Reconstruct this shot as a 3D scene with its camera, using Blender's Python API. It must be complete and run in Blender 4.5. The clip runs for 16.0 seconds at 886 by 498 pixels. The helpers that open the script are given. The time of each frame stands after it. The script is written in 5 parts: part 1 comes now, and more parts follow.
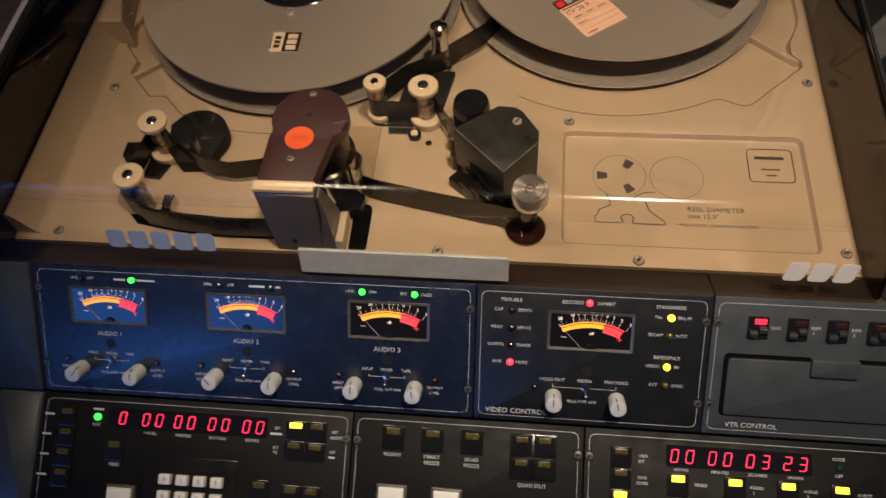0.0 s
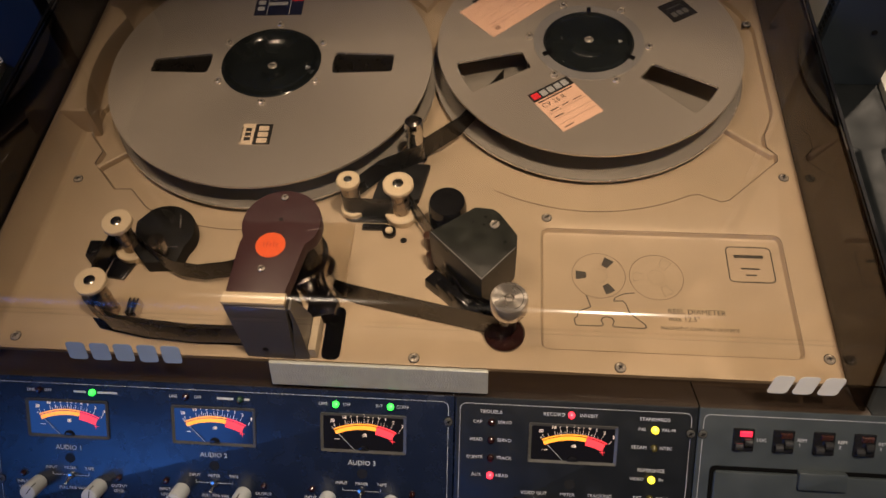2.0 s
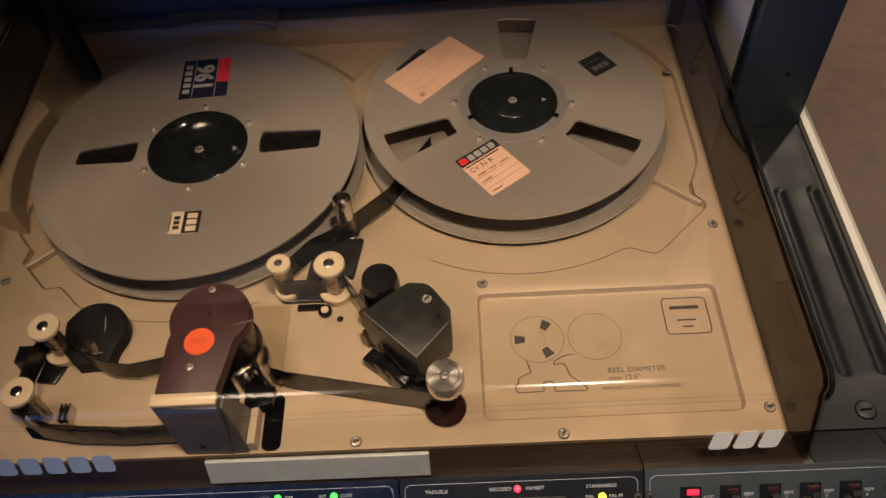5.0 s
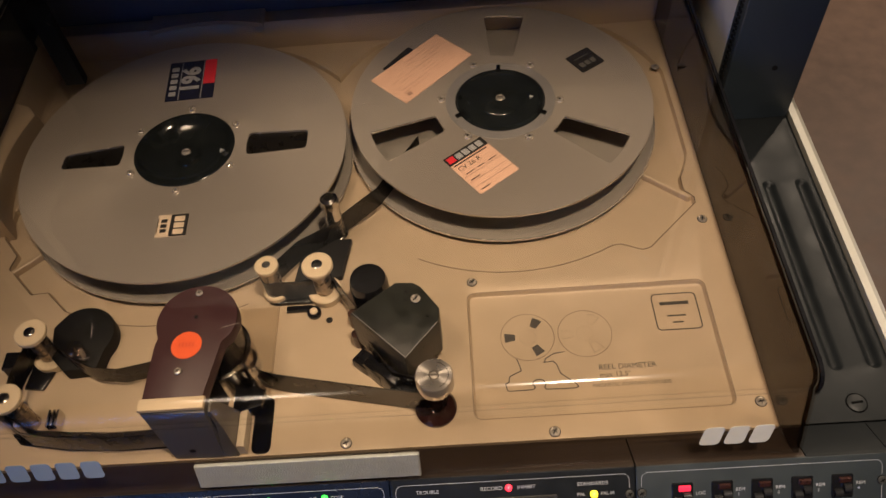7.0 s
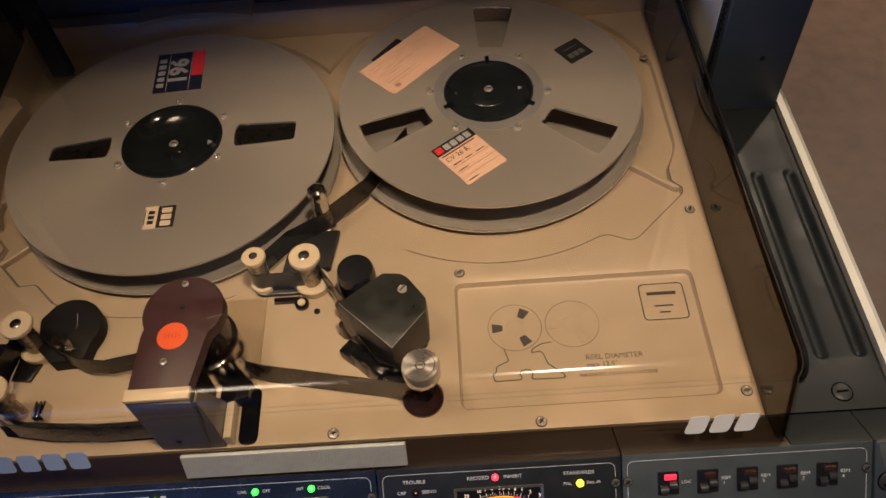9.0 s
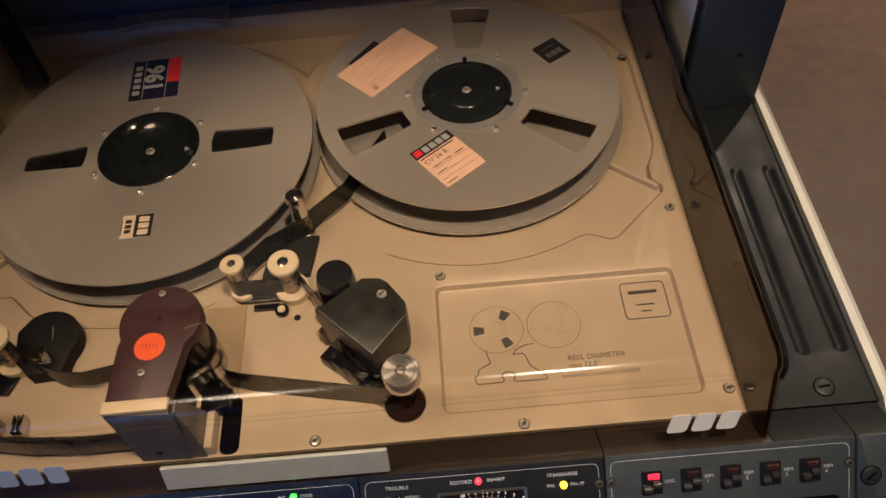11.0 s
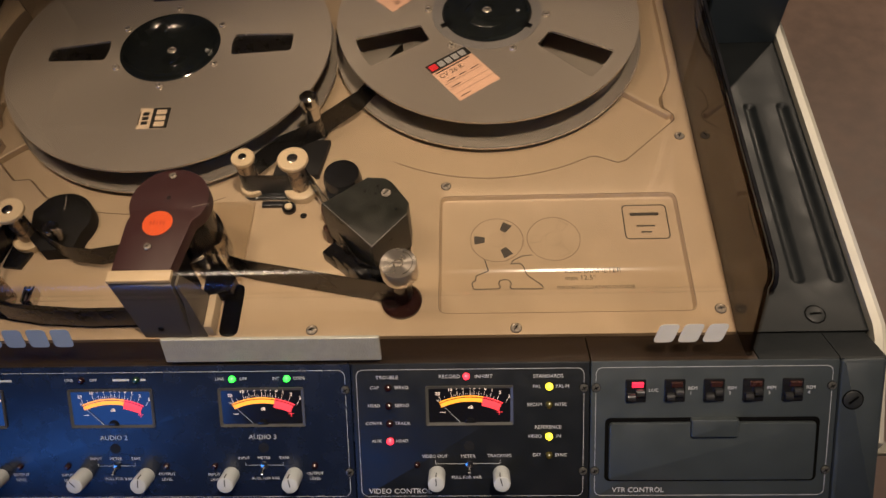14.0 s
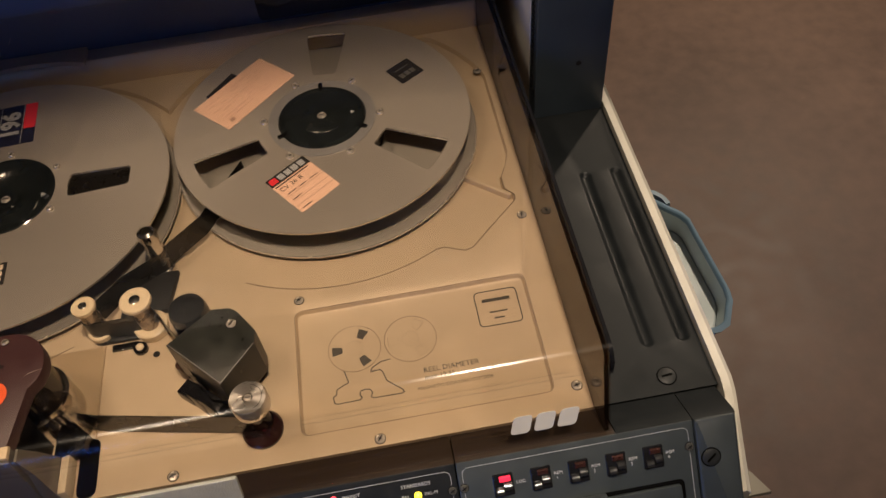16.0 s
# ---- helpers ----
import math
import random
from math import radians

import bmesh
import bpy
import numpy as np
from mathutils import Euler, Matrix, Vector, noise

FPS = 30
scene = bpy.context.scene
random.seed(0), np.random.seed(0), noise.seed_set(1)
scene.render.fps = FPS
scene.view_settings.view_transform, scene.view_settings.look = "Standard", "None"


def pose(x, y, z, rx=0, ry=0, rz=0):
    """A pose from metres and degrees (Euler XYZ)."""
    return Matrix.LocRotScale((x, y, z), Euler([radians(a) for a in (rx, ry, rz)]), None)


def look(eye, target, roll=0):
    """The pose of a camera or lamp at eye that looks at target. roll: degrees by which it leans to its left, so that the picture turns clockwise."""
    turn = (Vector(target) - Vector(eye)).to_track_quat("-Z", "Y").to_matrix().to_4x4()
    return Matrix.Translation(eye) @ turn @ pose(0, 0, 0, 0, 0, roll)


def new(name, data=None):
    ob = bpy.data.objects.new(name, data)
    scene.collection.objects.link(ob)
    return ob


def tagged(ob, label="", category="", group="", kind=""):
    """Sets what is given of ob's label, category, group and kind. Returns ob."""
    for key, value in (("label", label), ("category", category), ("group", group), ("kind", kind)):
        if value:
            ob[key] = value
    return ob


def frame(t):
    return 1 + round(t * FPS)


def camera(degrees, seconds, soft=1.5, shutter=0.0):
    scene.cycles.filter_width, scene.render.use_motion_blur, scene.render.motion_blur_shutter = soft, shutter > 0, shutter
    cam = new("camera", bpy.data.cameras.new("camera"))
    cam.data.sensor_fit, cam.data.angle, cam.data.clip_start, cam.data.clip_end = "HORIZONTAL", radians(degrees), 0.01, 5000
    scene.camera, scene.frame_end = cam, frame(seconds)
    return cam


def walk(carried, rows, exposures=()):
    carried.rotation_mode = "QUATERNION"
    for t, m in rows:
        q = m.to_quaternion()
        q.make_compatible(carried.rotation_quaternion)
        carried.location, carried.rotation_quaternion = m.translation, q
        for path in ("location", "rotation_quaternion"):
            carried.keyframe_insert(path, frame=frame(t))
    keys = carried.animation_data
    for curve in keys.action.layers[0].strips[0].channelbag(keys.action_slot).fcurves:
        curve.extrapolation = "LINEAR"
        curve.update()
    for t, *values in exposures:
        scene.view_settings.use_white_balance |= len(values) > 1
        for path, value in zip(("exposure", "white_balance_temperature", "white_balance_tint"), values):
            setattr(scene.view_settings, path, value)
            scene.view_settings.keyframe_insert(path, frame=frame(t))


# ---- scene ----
cam = camera(58.05, 16.0, shutter=0.4)
PATH = [
    (0, (-0.0917, -0.3533, 1.4616), (-0.1940, 0.1742, 0.6182), -6.74),
    (0.5, (-0.0881, -0.3339, 1.4530), (-0.1681, 0.1769, 0.5971), -3.65),
    (1, (-0.0920, -0.3268, 1.4639), (-0.1726, 0.2008, 0.6183), -3.00),
    (1.5, (-0.0858, -0.3160, 1.4701), (-0.1550, 0.2315, 0.6361), -3.58),
    (2, (-0.0999, -0.2954, 1.4780), (-0.1681, 0.2711, 0.6568), -3.65),
    (2.5, (-0.1008, -0.3002, 1.4774), (-0.1812, 0.2823, 0.6686), -4.32),
    (3, (-0.0967, -0.2959, 1.4737), (-0.1736, 0.2847, 0.6631), -4.43),
    (3.5, (-0.0817, -0.2776, 1.4868), (-0.1438, 0.3075, 0.6783), -5.15),
    (4, (-0.0733, -0.2666, 1.4936), (-0.1188, 0.3303, 0.6926), -5.50),
    (4.5, (-0.0667, -0.2627, 1.4977), (-0.1069, 0.3383, 0.6994), -5.69),
    (5, (-0.0657, -0.2647, 1.4934), (-0.1003, 0.3369, 0.6954), -5.47),
    (7.5, (-0.0542, -0.2626, 1.4910), (-0.0851, 0.3373, 0.6915), -6.18),
    (8, (-0.0504, -0.2680, 1.4916), (-0.0837, 0.3309, 0.6915), -6.42),
    (8.5, (-0.0527, -0.2700, 1.4877), (-0.0887, 0.3239, 0.6840), -6.48),
    (9, (-0.0514, -0.2659, 1.4883), (-0.0775, 0.3289, 0.6849), -5.88),
    (11.5, (-0.0409, -0.2621, 1.4862), (-0.0539, 0.3320, 0.6820), -6.13),
    (12, (-0.0412, -0.2649, 1.4857), (-0.0531, 0.3310, 0.6827), -5.75),
    (12.5, (-0.0445, -0.2670, 1.4828), (-0.0570, 0.3268, 0.6783), -5.38),
    (13, (-0.0370, -0.2729, 1.4784), (-0.0543, 0.3164, 0.6707), -4.60),
    (13.5, (-0.0344, -0.3170, 1.4610), (-0.0680, 0.2575, 0.6432), -3.68),
    (14, (-0.0298, -0.3141, 1.4633), (-0.0723, 0.2515, 0.6398), -4.51),
    (14.5, (-0.0233, -0.3142, 1.4641), (-0.0632, 0.2526, 0.6412), -4.92),
    (15, (-0.0039, -0.3068, 1.4745), (-0.0224, 0.2734, 0.6602), -6.10),
    (15.5, (0.0476, -0.2767, 1.4865), (0.0787, 0.3223, 0.6863), -6.60),
    (16, (0.0457, -0.2799, 1.4913), (0.0917, 0.3263, 0.6973), -6.32),
]
walk(cam, [(t, look(eye, target, roll)) for t, eye, target, roll in PATH])

# ---- world and lights ----
world = bpy.data.worlds.new("dim_room")
scene.world = world
world.use_nodes = True
world.node_tree.nodes["Background"].inputs[0].default_value = (0.55, 0.6, 0.7, 1)
world.node_tree.nodes["Background"].inputs[1].default_value = 0.03


def lamp(name, eye, target, watts, colour, size, cone=None):
    data = bpy.data.lights.new(name, "SPOT")
    data.energy, data.color, data.shadow_soft_size = watts, colour, size
    data.spot_size, data.spot_blend = radians(cone), 1.0
    ob = new(name, data)
    ob.matrix_world = look(eye, target)
    return tagged(ob, kind="structure")


LAMP_A, LAMP_B, LAMP_C = (-0.64, 0.06, 2.55), (0.20, -0.28, 2.55), (1.7, 2.0, 2.55)
lamp("spot_lamp", LAMP_A, (-0.18, 0.13, 0.9), 55, (1.0, 0.815, 0.63), 0.18, 42)
lamp("spot_lamp", LAMP_B, (-0.03, 0.02, 0.9), 160, (1.0, 0.82, 0.635), 0.06, 37)
lamp("spot_lamp", LAMP_C, (1.25, 1.0, 0.0), 220, (1.0, 0.80, 0.60), 0.05, 120)

# ---- materials ----


def material(name, colour, rough=0.5, metal=0.0, vary=0.12, scale=40.0, bump=0.0, bump_scale=400.0, spec=0.5, emit=None, power=0.0, coat=0.0, stain=0.0, gloss_vary=0.2):
    m = bpy.data.materials.new(name)
    m.use_nodes = True
    nodes, links = m.node_tree.nodes, m.node_tree.links
    b = nodes["Principled BSDF"]
    b.inputs["Roughness"].default_value = rough
    b.inputs["Metallic"].default_value = metal
    b.inputs["Specular IOR Level"].default_value = spec
    b.inputs["Coat Weight"].default_value = coat
    b.inputs["Coat Roughness"].default_value = 0.12
    place = nodes.new("ShaderNodeTexCoord")
    if vary or stain:
        fine = nodes.new("ShaderNodeTexNoise")
        fine.inputs["Scale"].default_value, fine.inputs["Detail"].default_value = scale, 6
        links.new(place.outputs["Object"], fine.inputs["Vector"])
        coarse = nodes.new("ShaderNodeTexNoise")
        coarse.inputs["Scale"].default_value, coarse.inputs["Detail"].default_value = scale * 0.13, 4
        links.new(place.outputs["Object"], coarse.inputs["Vector"])
        both = nodes.new("ShaderNodeMath")
        both.operation = "ADD"
        links.new(fine.outputs["Fac"], both.inputs[0])
        links.new(coarse.outputs["Fac"], both.inputs[1])
        ramp = nodes.new("ShaderNodeMapRange")
        ramp.inputs["From Min"].default_value, ramp.inputs["From Max"].default_value = 0.7, 1.3
        ramp.inputs["To Min"].default_value, ramp.inputs["To Max"].default_value = 1 - vary - stain, 1 + vary
        links.new(both.outputs[0], ramp.inputs["Value"])
        mix = nodes.new("ShaderNodeVectorMath")
        mix.operation = "SCALE"
        mix.inputs[0].default_value = colour
        links.new(ramp.outputs[0], mix.inputs["Scale"])
        links.new(mix.outputs[0], b.inputs["Base Color"])
        r = nodes.new("ShaderNodeMapRange")
        r.inputs["From Min"].default_value, r.inputs["From Max"].default_value = 0.3, 0.7
        r.inputs["To Min"].default_value, r.inputs["To Max"].default_value = max(0.02, rough * (1 - gloss_vary)), min(1, rough * (1 + gloss_vary))
        links.new(fine.outputs["Fac"], r.inputs["Value"])
        links.new(r.outputs[0], b.inputs["Roughness"])
    else:
        b.inputs["Base Color"].default_value = (*colour, 1)
    if bump:
        grain = nodes.new("ShaderNodeTexNoise")
        grain.inputs["Scale"].default_value, grain.inputs["Detail"].default_value = bump_scale, 3
        links.new(place.outputs["Object"], grain.inputs["Vector"])
        relief = nodes.new("ShaderNodeBump")
        relief.inputs["Strength"].default_value, relief.inputs["Distance"].default_value = bump, 0.001
        links.new(grain.outputs["Fac"], relief.inputs["Height"])
        links.new(relief.outputs[0], b.inputs["Normal"])
    if emit:
        b.inputs["Emission Color"].default_value = (*emit, 1)
        b.inputs["Emission Strength"].default_value = power
    return m


def acrylic(name, tint, rough=0.02, gloss=0.05, power=5.0, top=0.9):
    """A clear sheet: tinted straight through, glossy towards grazing."""
    m = bpy.data.materials.new(name)
    m.use_nodes = True
    nodes, links = m.node_tree.nodes, m.node_tree.links
    nodes.remove(nodes["Principled BSDF"])
    clear, shine, mix = nodes.new("ShaderNodeBsdfTransparent"), nodes.new("ShaderNodeBsdfGlossy"), nodes.new("ShaderNodeMixShader")
    clear.inputs["Color"].default_value = (*tint, 1)
    shine.inputs["Roughness"].default_value = rough
    weight, curve, span = nodes.new("ShaderNodeLayerWeight"), nodes.new("ShaderNodeMath"), nodes.new("ShaderNodeMapRange")
    weight.inputs["Blend"].default_value = 0.5
    curve.operation, curve.inputs[1].default_value = "POWER", power
    links.new(weight.outputs["Facing"], curve.inputs[0])
    links.new(curve.outputs[0], span.inputs["Value"])
    span.inputs["To Min"].default_value, span.inputs["To Max"].default_value = gloss, top
    links.new(span.outputs[0], mix.inputs[0])
    links.new(clear.outputs[0], mix.inputs[1])
    links.new(shine.outputs[0], mix.inputs[2])
    links.new(mix.outputs[0], nodes["Material Output"].inputs["Surface"])
    return m


def streaked(name, colour, rough, vary):
    """Enamel with long fine streaks along x."""
    m = material(name, colour, rough, 0, 0, 30)
    nodes, links = m.node_tree.nodes, m.node_tree.links
    place, stretch, streak, tone, mix = (nodes.new("ShaderNode" + k) for k in ("TexCoord", "Mapping", "TexNoise", "MapRange", "VectorMath"))
    stretch.inputs["Scale"].default_value = (4, 500, 500)
    streak.inputs["Scale"].default_value, streak.inputs["Detail"].default_value = 1.0, 5
    tone.inputs["From Min"].default_value, tone.inputs["From Max"].default_value = 0.3, 0.7
    tone.inputs["To Min"].default_value, tone.inputs["To Max"].default_value = 1 - vary, 1 + vary
    mix.operation, mix.inputs[0].default_value = "SCALE", colour
    links.new(place.outputs["Object"], stretch.inputs["Vector"])
    links.new(stretch.outputs[0], streak.inputs["Vector"])
    links.new(streak.outputs["Fac"], tone.inputs["Value"])
    links.new(tone.outputs[0], mix.inputs["Scale"])
    links.new(mix.outputs[0], nodes["Principled BSDF"].inputs["Base Color"])
    return m


def radial_grain(m, amount):
    """Turning marks round the object's own axis stretch the highlights."""
    grain, shader = m.node_tree.nodes.new("ShaderNodeTangent"), m.node_tree.nodes["Principled BSDF"]
    grain.direction_type, grain.axis = "RADIAL", "Z"
    m.node_tree.links.new(grain.outputs[0], shader.inputs["Tangent"])
    shader.inputs["Anisotropic"].default_value = amount


TAN = material("tan_paint", (0.50, 0.395, 0.275), 0.42, 0.15, 0.05, 60, 0.05, 900, stain=0.05)
STEEL = material("brushed_aluminium", (0.42, 0.41, 0.40), 0.36, 0.55, 0.05, 30, 0.04, 700)
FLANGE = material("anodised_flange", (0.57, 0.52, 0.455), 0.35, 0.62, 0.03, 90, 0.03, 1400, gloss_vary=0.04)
# Lower flange metal toned down: the shade inside the reel is in its colour.
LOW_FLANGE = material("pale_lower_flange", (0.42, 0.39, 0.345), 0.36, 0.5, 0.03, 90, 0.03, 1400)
CHROME = material("polished_steel", (0.62, 0.60, 0.57), 0.16, 1.0, 0.05, 80)
SCREW = material("bright_screw_steel", (0.80, 0.74, 0.66), 0.24, 0.7, 0.08, 300)
CAP_STEEL = material("turned_steel", (0.60, 0.57, 0.53), 0.27, 0.85, 0.10, 60)
radial_grain(CAP_STEEL, 0.85)
radial_grain(FLANGE, 0.6)
ROLLER_STEEL = material("worn_brown_steel", (0.30, 0.24, 0.18), 0.28, 0.7, 0.3, 160)
HUB_BLACK = material("glossy_hub_bakelite", (0.013, 0.016, 0.017), 0.13, 0, 0.3, 60, spec=0.5, gloss_vary=0.5)
# Near-black that paints the shade inside slots, gaps and seats.
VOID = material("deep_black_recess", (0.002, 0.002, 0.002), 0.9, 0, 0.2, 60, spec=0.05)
BLACK = material("black_plastic", (0.007, 0.007, 0.008), 0.16, 0, 0.2, 60, spec=0.4)
BLACK_MATT = material("matt_black", (0.007, 0.007, 0.007), 0.55, 0, 0.2, 90, 0.1, 1200, 0.25)
TAPE = material("magnetic_tape_oxide", (0.006, 0.0055, 0.005), 0.28, 0, 0.2, 50, spec=0.4)
PACK = material("wound_tape", (0.009, 0.008, 0.007), 0.30, 0, 0.2, 80)
CREAM = material("cream_plastic", (0.66, 0.54, 0.37), 0.42, 0, 0.06, 90)
FOOT = material("cast_tan_foot", (0.58, 0.49, 0.36), 0.5, 0, 0.1, 80, 0.1, 900)
MAROON = material("maroon_enamel", (0.047, 0.019, 0.021), 0.40, 0, 0.1, 70, 0.06, 1200)
ORANGE = material("orange_sticker", (0.85, 0.12, 0.03), 0.55, 0, 0.05, 90)
PAPER = material("salmon_label_paper", (0.78, 0.50, 0.36), 0.65, 0, 0.05, 50)
PALE = material("pale_label_paper", (0.72, 0.58, 0.42), 0.6, 0, 0.05, 50)
INK = material("black_ink", (0.015, 0.014, 0.014), 0.5, 0, 0.0)
NAVY_INK = material("navy_ink", (0.012, 0.014, 0.035), 0.4, 0, 0.1, 80)
RED_INK = material("red_ink", (0.75, 0.035, 0.05), 0.45, 0, 0.05, 80)
GREY_INK = material("faded_ink", (0.05, 0.045, 0.038), 0.55, 0, 0.1, 80)
DIM_INK = material("dim_grey_print", (0.10, 0.10, 0.095), 0.5, 0, 0.1, 80)
LINE_INK = material("faint_brown_line_ink", (0.20, 0.15, 0.10), 0.5, 0, 0.3, 300)
SEAM = material("dirt_in_seam", (0.085, 0.052, 0.03), 0.7, 0, 0.35, 120)
DUST = material("pale_dust", (0.42, 0.37, 0.30), 0.6, 0, 0.3, 200)
FAINT_INK = material("faint_print_ink", (0.42, 0.25, 0.18), 0.6, 0, 0.1, 80)
PANEL = material("charcoal_panel_enamel", (0.0072, 0.0085, 0.0105), 0.38, 0, 0.1, 60, 0.12, 1500, 0.32)
LOWER_PANEL = material("dark_lower_panel_enamel", (0.0040, 0.0043, 0.0046), 0.5, 0, 0.12, 60, 0.12, 1500, 0.09)
# Panel enamel lightened: the gloss reflected there is put into the colour.
VTR_PANEL = material("grey_panel_enamel", (0.027, 0.033, 0.036), 0.38, 0, 0.1, 60, 0.12, 1500, 0.42)
# Navy in this base colour stands for blue reflected from the display.
AUDIO_PANEL = material("navy_panel_enamel", (0.006, 0.010, 0.024), 0.26, 0, 0.1, 60, 0.12, 1500, 0.65)
CASE = material("slate_case_enamel", (0.0066, 0.0080, 0.0088), 0.46, 0, 0.14, 50, 0.12, 1300, 0.20)
TOWER = material("slate_blue_tower_enamel", (0.026, 0.035, 0.045), 0.45, 0, 0.10, 40, 0.08, 1300, 0.5)
BOLT = material("dull_grey_bolt", (0.014, 0.015, 0.015), 0.5, 0.0, 0.15, 150, spec=0.25)
BRACKET = material("grey_beige_bracket", (0.17, 0.155, 0.125), 0.5, 0, 0.12, 60)
STRIP = streaked("brushed_brown_trim", (0.022, 0.0145, 0.0095), 0.42, 0.5)
WHITE_INK = material("white_print", (0.38, 0.39, 0.40), 0.5, 0, 0.05, 90)
WHITE = material("cream_white_laminate", (0.50, 0.47, 0.40), 0.5, 0, 0.06, 30)
LILAC = material("frosted_letter_print", (0.20, 0.25, 0.32), 0.5, 0, 0.05, 90)
SILVER_PRINT = material("silver_letter_print", (0.52, 0.50, 0.44), 0.4, 0, 0.05, 90)
HANDLE = material("hammered_grey_strip", (0.31, 0.30, 0.25), 0.38, 0.25, 0.10, 160, 0.7, 800)
KNOB = material("ivory_knob_plastic", (0.34, 0.355, 0.36), 0.4, 0, 0.06, 120)
GREEN_ON = material("green_led_lit", (0.05, 0.5, 0.06), 0.3, 0, 0, emit=(0.03, 1.0, 0.05), power=3.2)
RED_ON = material("red_led_lit", (0.6, 0.05, 0.06), 0.3, 0, 0, emit=(1.0, 0.025, 0.05), power=2.6)
YELLOW_ON = material("yellow_led_lit", (0.6, 0.5, 0.05), 0.3, 0, 0, emit=(1.0, 0.78, 0.03), power=3.0)
DIGIT_ON = material("red_digit_lit", (0.6, 0.02, 0.05), 0.3, 0, 0, emit=(1.0, 0.02, 0.07), power=3.4)
ORANGE_GLOW = material("orange_scale_lit", (0.7, 0.3, 0.03), 0.4, 0, 0, emit=(1.0, 0.29, 0.02), power=1.15)
RED_GLOW = material("red_scale_lit", (0.7, 0.05, 0.05), 0.4, 0, 0, emit=(1.0, 0.035, 0.06), power=0.95)
WHITE_GLOW = material("white_scale_lit", (0.7, 0.6, 0.5), 0.4, 0, 0, emit=(1.0, 0.68, 0.5), power=0.55)
LENS_RED = material("red_lens_lit", (0.6, 0.03, 0.05), 0.3, 0, 0, emit=(1.0, 0.02, 0.06), power=1.3)
RED_DARK = material("red_led_dark", (0.014, 0.003, 0.003), 0.2, 0, 0)
GREEN_DARK = material("green_led_dark", (0.008, 0.03, 0.012), 0.2, 0, 0)
YELLOW_DARK = material("amber_led_dark", (0.045, 0.037, 0.008), 0.25, 0, 0.1, 200)
AMBER_LENS = material("amber_lens_dark", (0.036, 0.014, 0.011), 0.25, 0, 0.1, 200)
WINDOW = material("black_meter_face", (0.006, 0.006, 0.008), 0.12, 0, 0, spec=0.5)
ROCKER = material("glossy_rocker", (0.07, 0.07, 0.072), 0.16, 0.75, 0.2, 150)
BEZEL = material("meter_bezel", (0.05, 0.048, 0.042), 0.35, 0, 0.1, 100)
KEY_WHITE = material("white_key", (0.50, 0.50, 0.46), 0.4, 0, 0.05, 150)
COVER = acrylic("smoked_acrylic", (0.925, 0.90, 0.87), 0.015, 0.045, 4.0, 0.75)
COVER_BEND = acrylic("scuffed_acrylic_bend", (0.91, 0.88, 0.84), 0.15, 0.014, 3.0, 0.3)
# Side sheets: same acrylic, tint darkened for the shade and grazing view there.
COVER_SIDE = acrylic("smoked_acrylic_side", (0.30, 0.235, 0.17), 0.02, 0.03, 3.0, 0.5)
TINT_SHEET = acrylic("clear_guard_plate", (0.955, 0.94, 0.915), 0.05, 0.03, 4.0, 0.5)
CLEAR = acrylic("clear_acrylic", (0.86, 0.82, 0.76), 0.03, 0.12, 2.0, 0.9)
BLUE_PLASTIC = material("blue_plastic", (0.16, 0.27, 0.38), 0.45, 0, 0.08, 20)
PALE_PLASTIC = material("pale_blue_liner", (0.52, 0.60, 0.62), 0.5, 0, 0.08, 20)
NAVY = material("blue_grey_back_panel", (0.07, 0.085, 0.13), 0.4, 0, 0.12, 20)
GRILLE = material("pale_grille_paint", (0.60, 0.57, 0.50), 0.5, 0, 0.08, 60)
FLOOR = material("brown_floor_vinyl", (0.150, 0.096, 0.072), 0.55, 0, 0.15, 22, 0.04, 160, 0.35, stain=0.14, gloss_vary=0.10)
WALL = material("grey_room_wall", (0.38, 0.37, 0.36), 0.8, 0, 0.08, 3)
CEILING = material("grey_ceiling", (0.20, 0.195, 0.19), 0.9, 0, 0.08, 3)
SCREEN_BLUE = material("blue_screen_glow", (0.01, 0.02, 0.08), 0.3, 0, 0, emit=(0.05, 0.21, 0.80), power=5.6)
LAMP_GLOW = material("lamp_glass", (0.8, 0.7, 0.5), 0.3, 0, 0, emit=(1.0, 0.72, 0.42), power=60)

# ---- mesh tools ----


def part(name, bm, mat, parent=None, label="", smooth=True):
    me = bpy.data.meshes.new(name)
    bmesh.ops.recalc_face_normals(bm, faces=bm.faces[:])
    bm.to_mesh(me)
    bm.free()
    me.materials.append(mat)
    if smooth:
        me.shade_smooth()
        me.set_sharp_from_angle(angle=radians(32))
    ob = new(name, me)
    if parent:
        ob.parent = parent
    return tagged(ob, label) if label else ob


def again(ob, m, parent=None):
    """The same part once more at the pose m, on the same mesh."""
    o = new(ob.name.split(".")[0], ob.data)
    o.parent = parent or ob.parent
    o.matrix_basis = m
    for key in ob.keys():
        o[key] = ob[key]
    for child in ob.children:
        again(child, child.matrix_basis.copy(), o)
    return o


def thing(name, label, category, group="", m=None, kind=""):
    ob = new(name)
    ob.empty_display_size = 0.02
    if m is not None:
        ob.matrix_world = m
    return tagged(ob, label, category, group, kind)


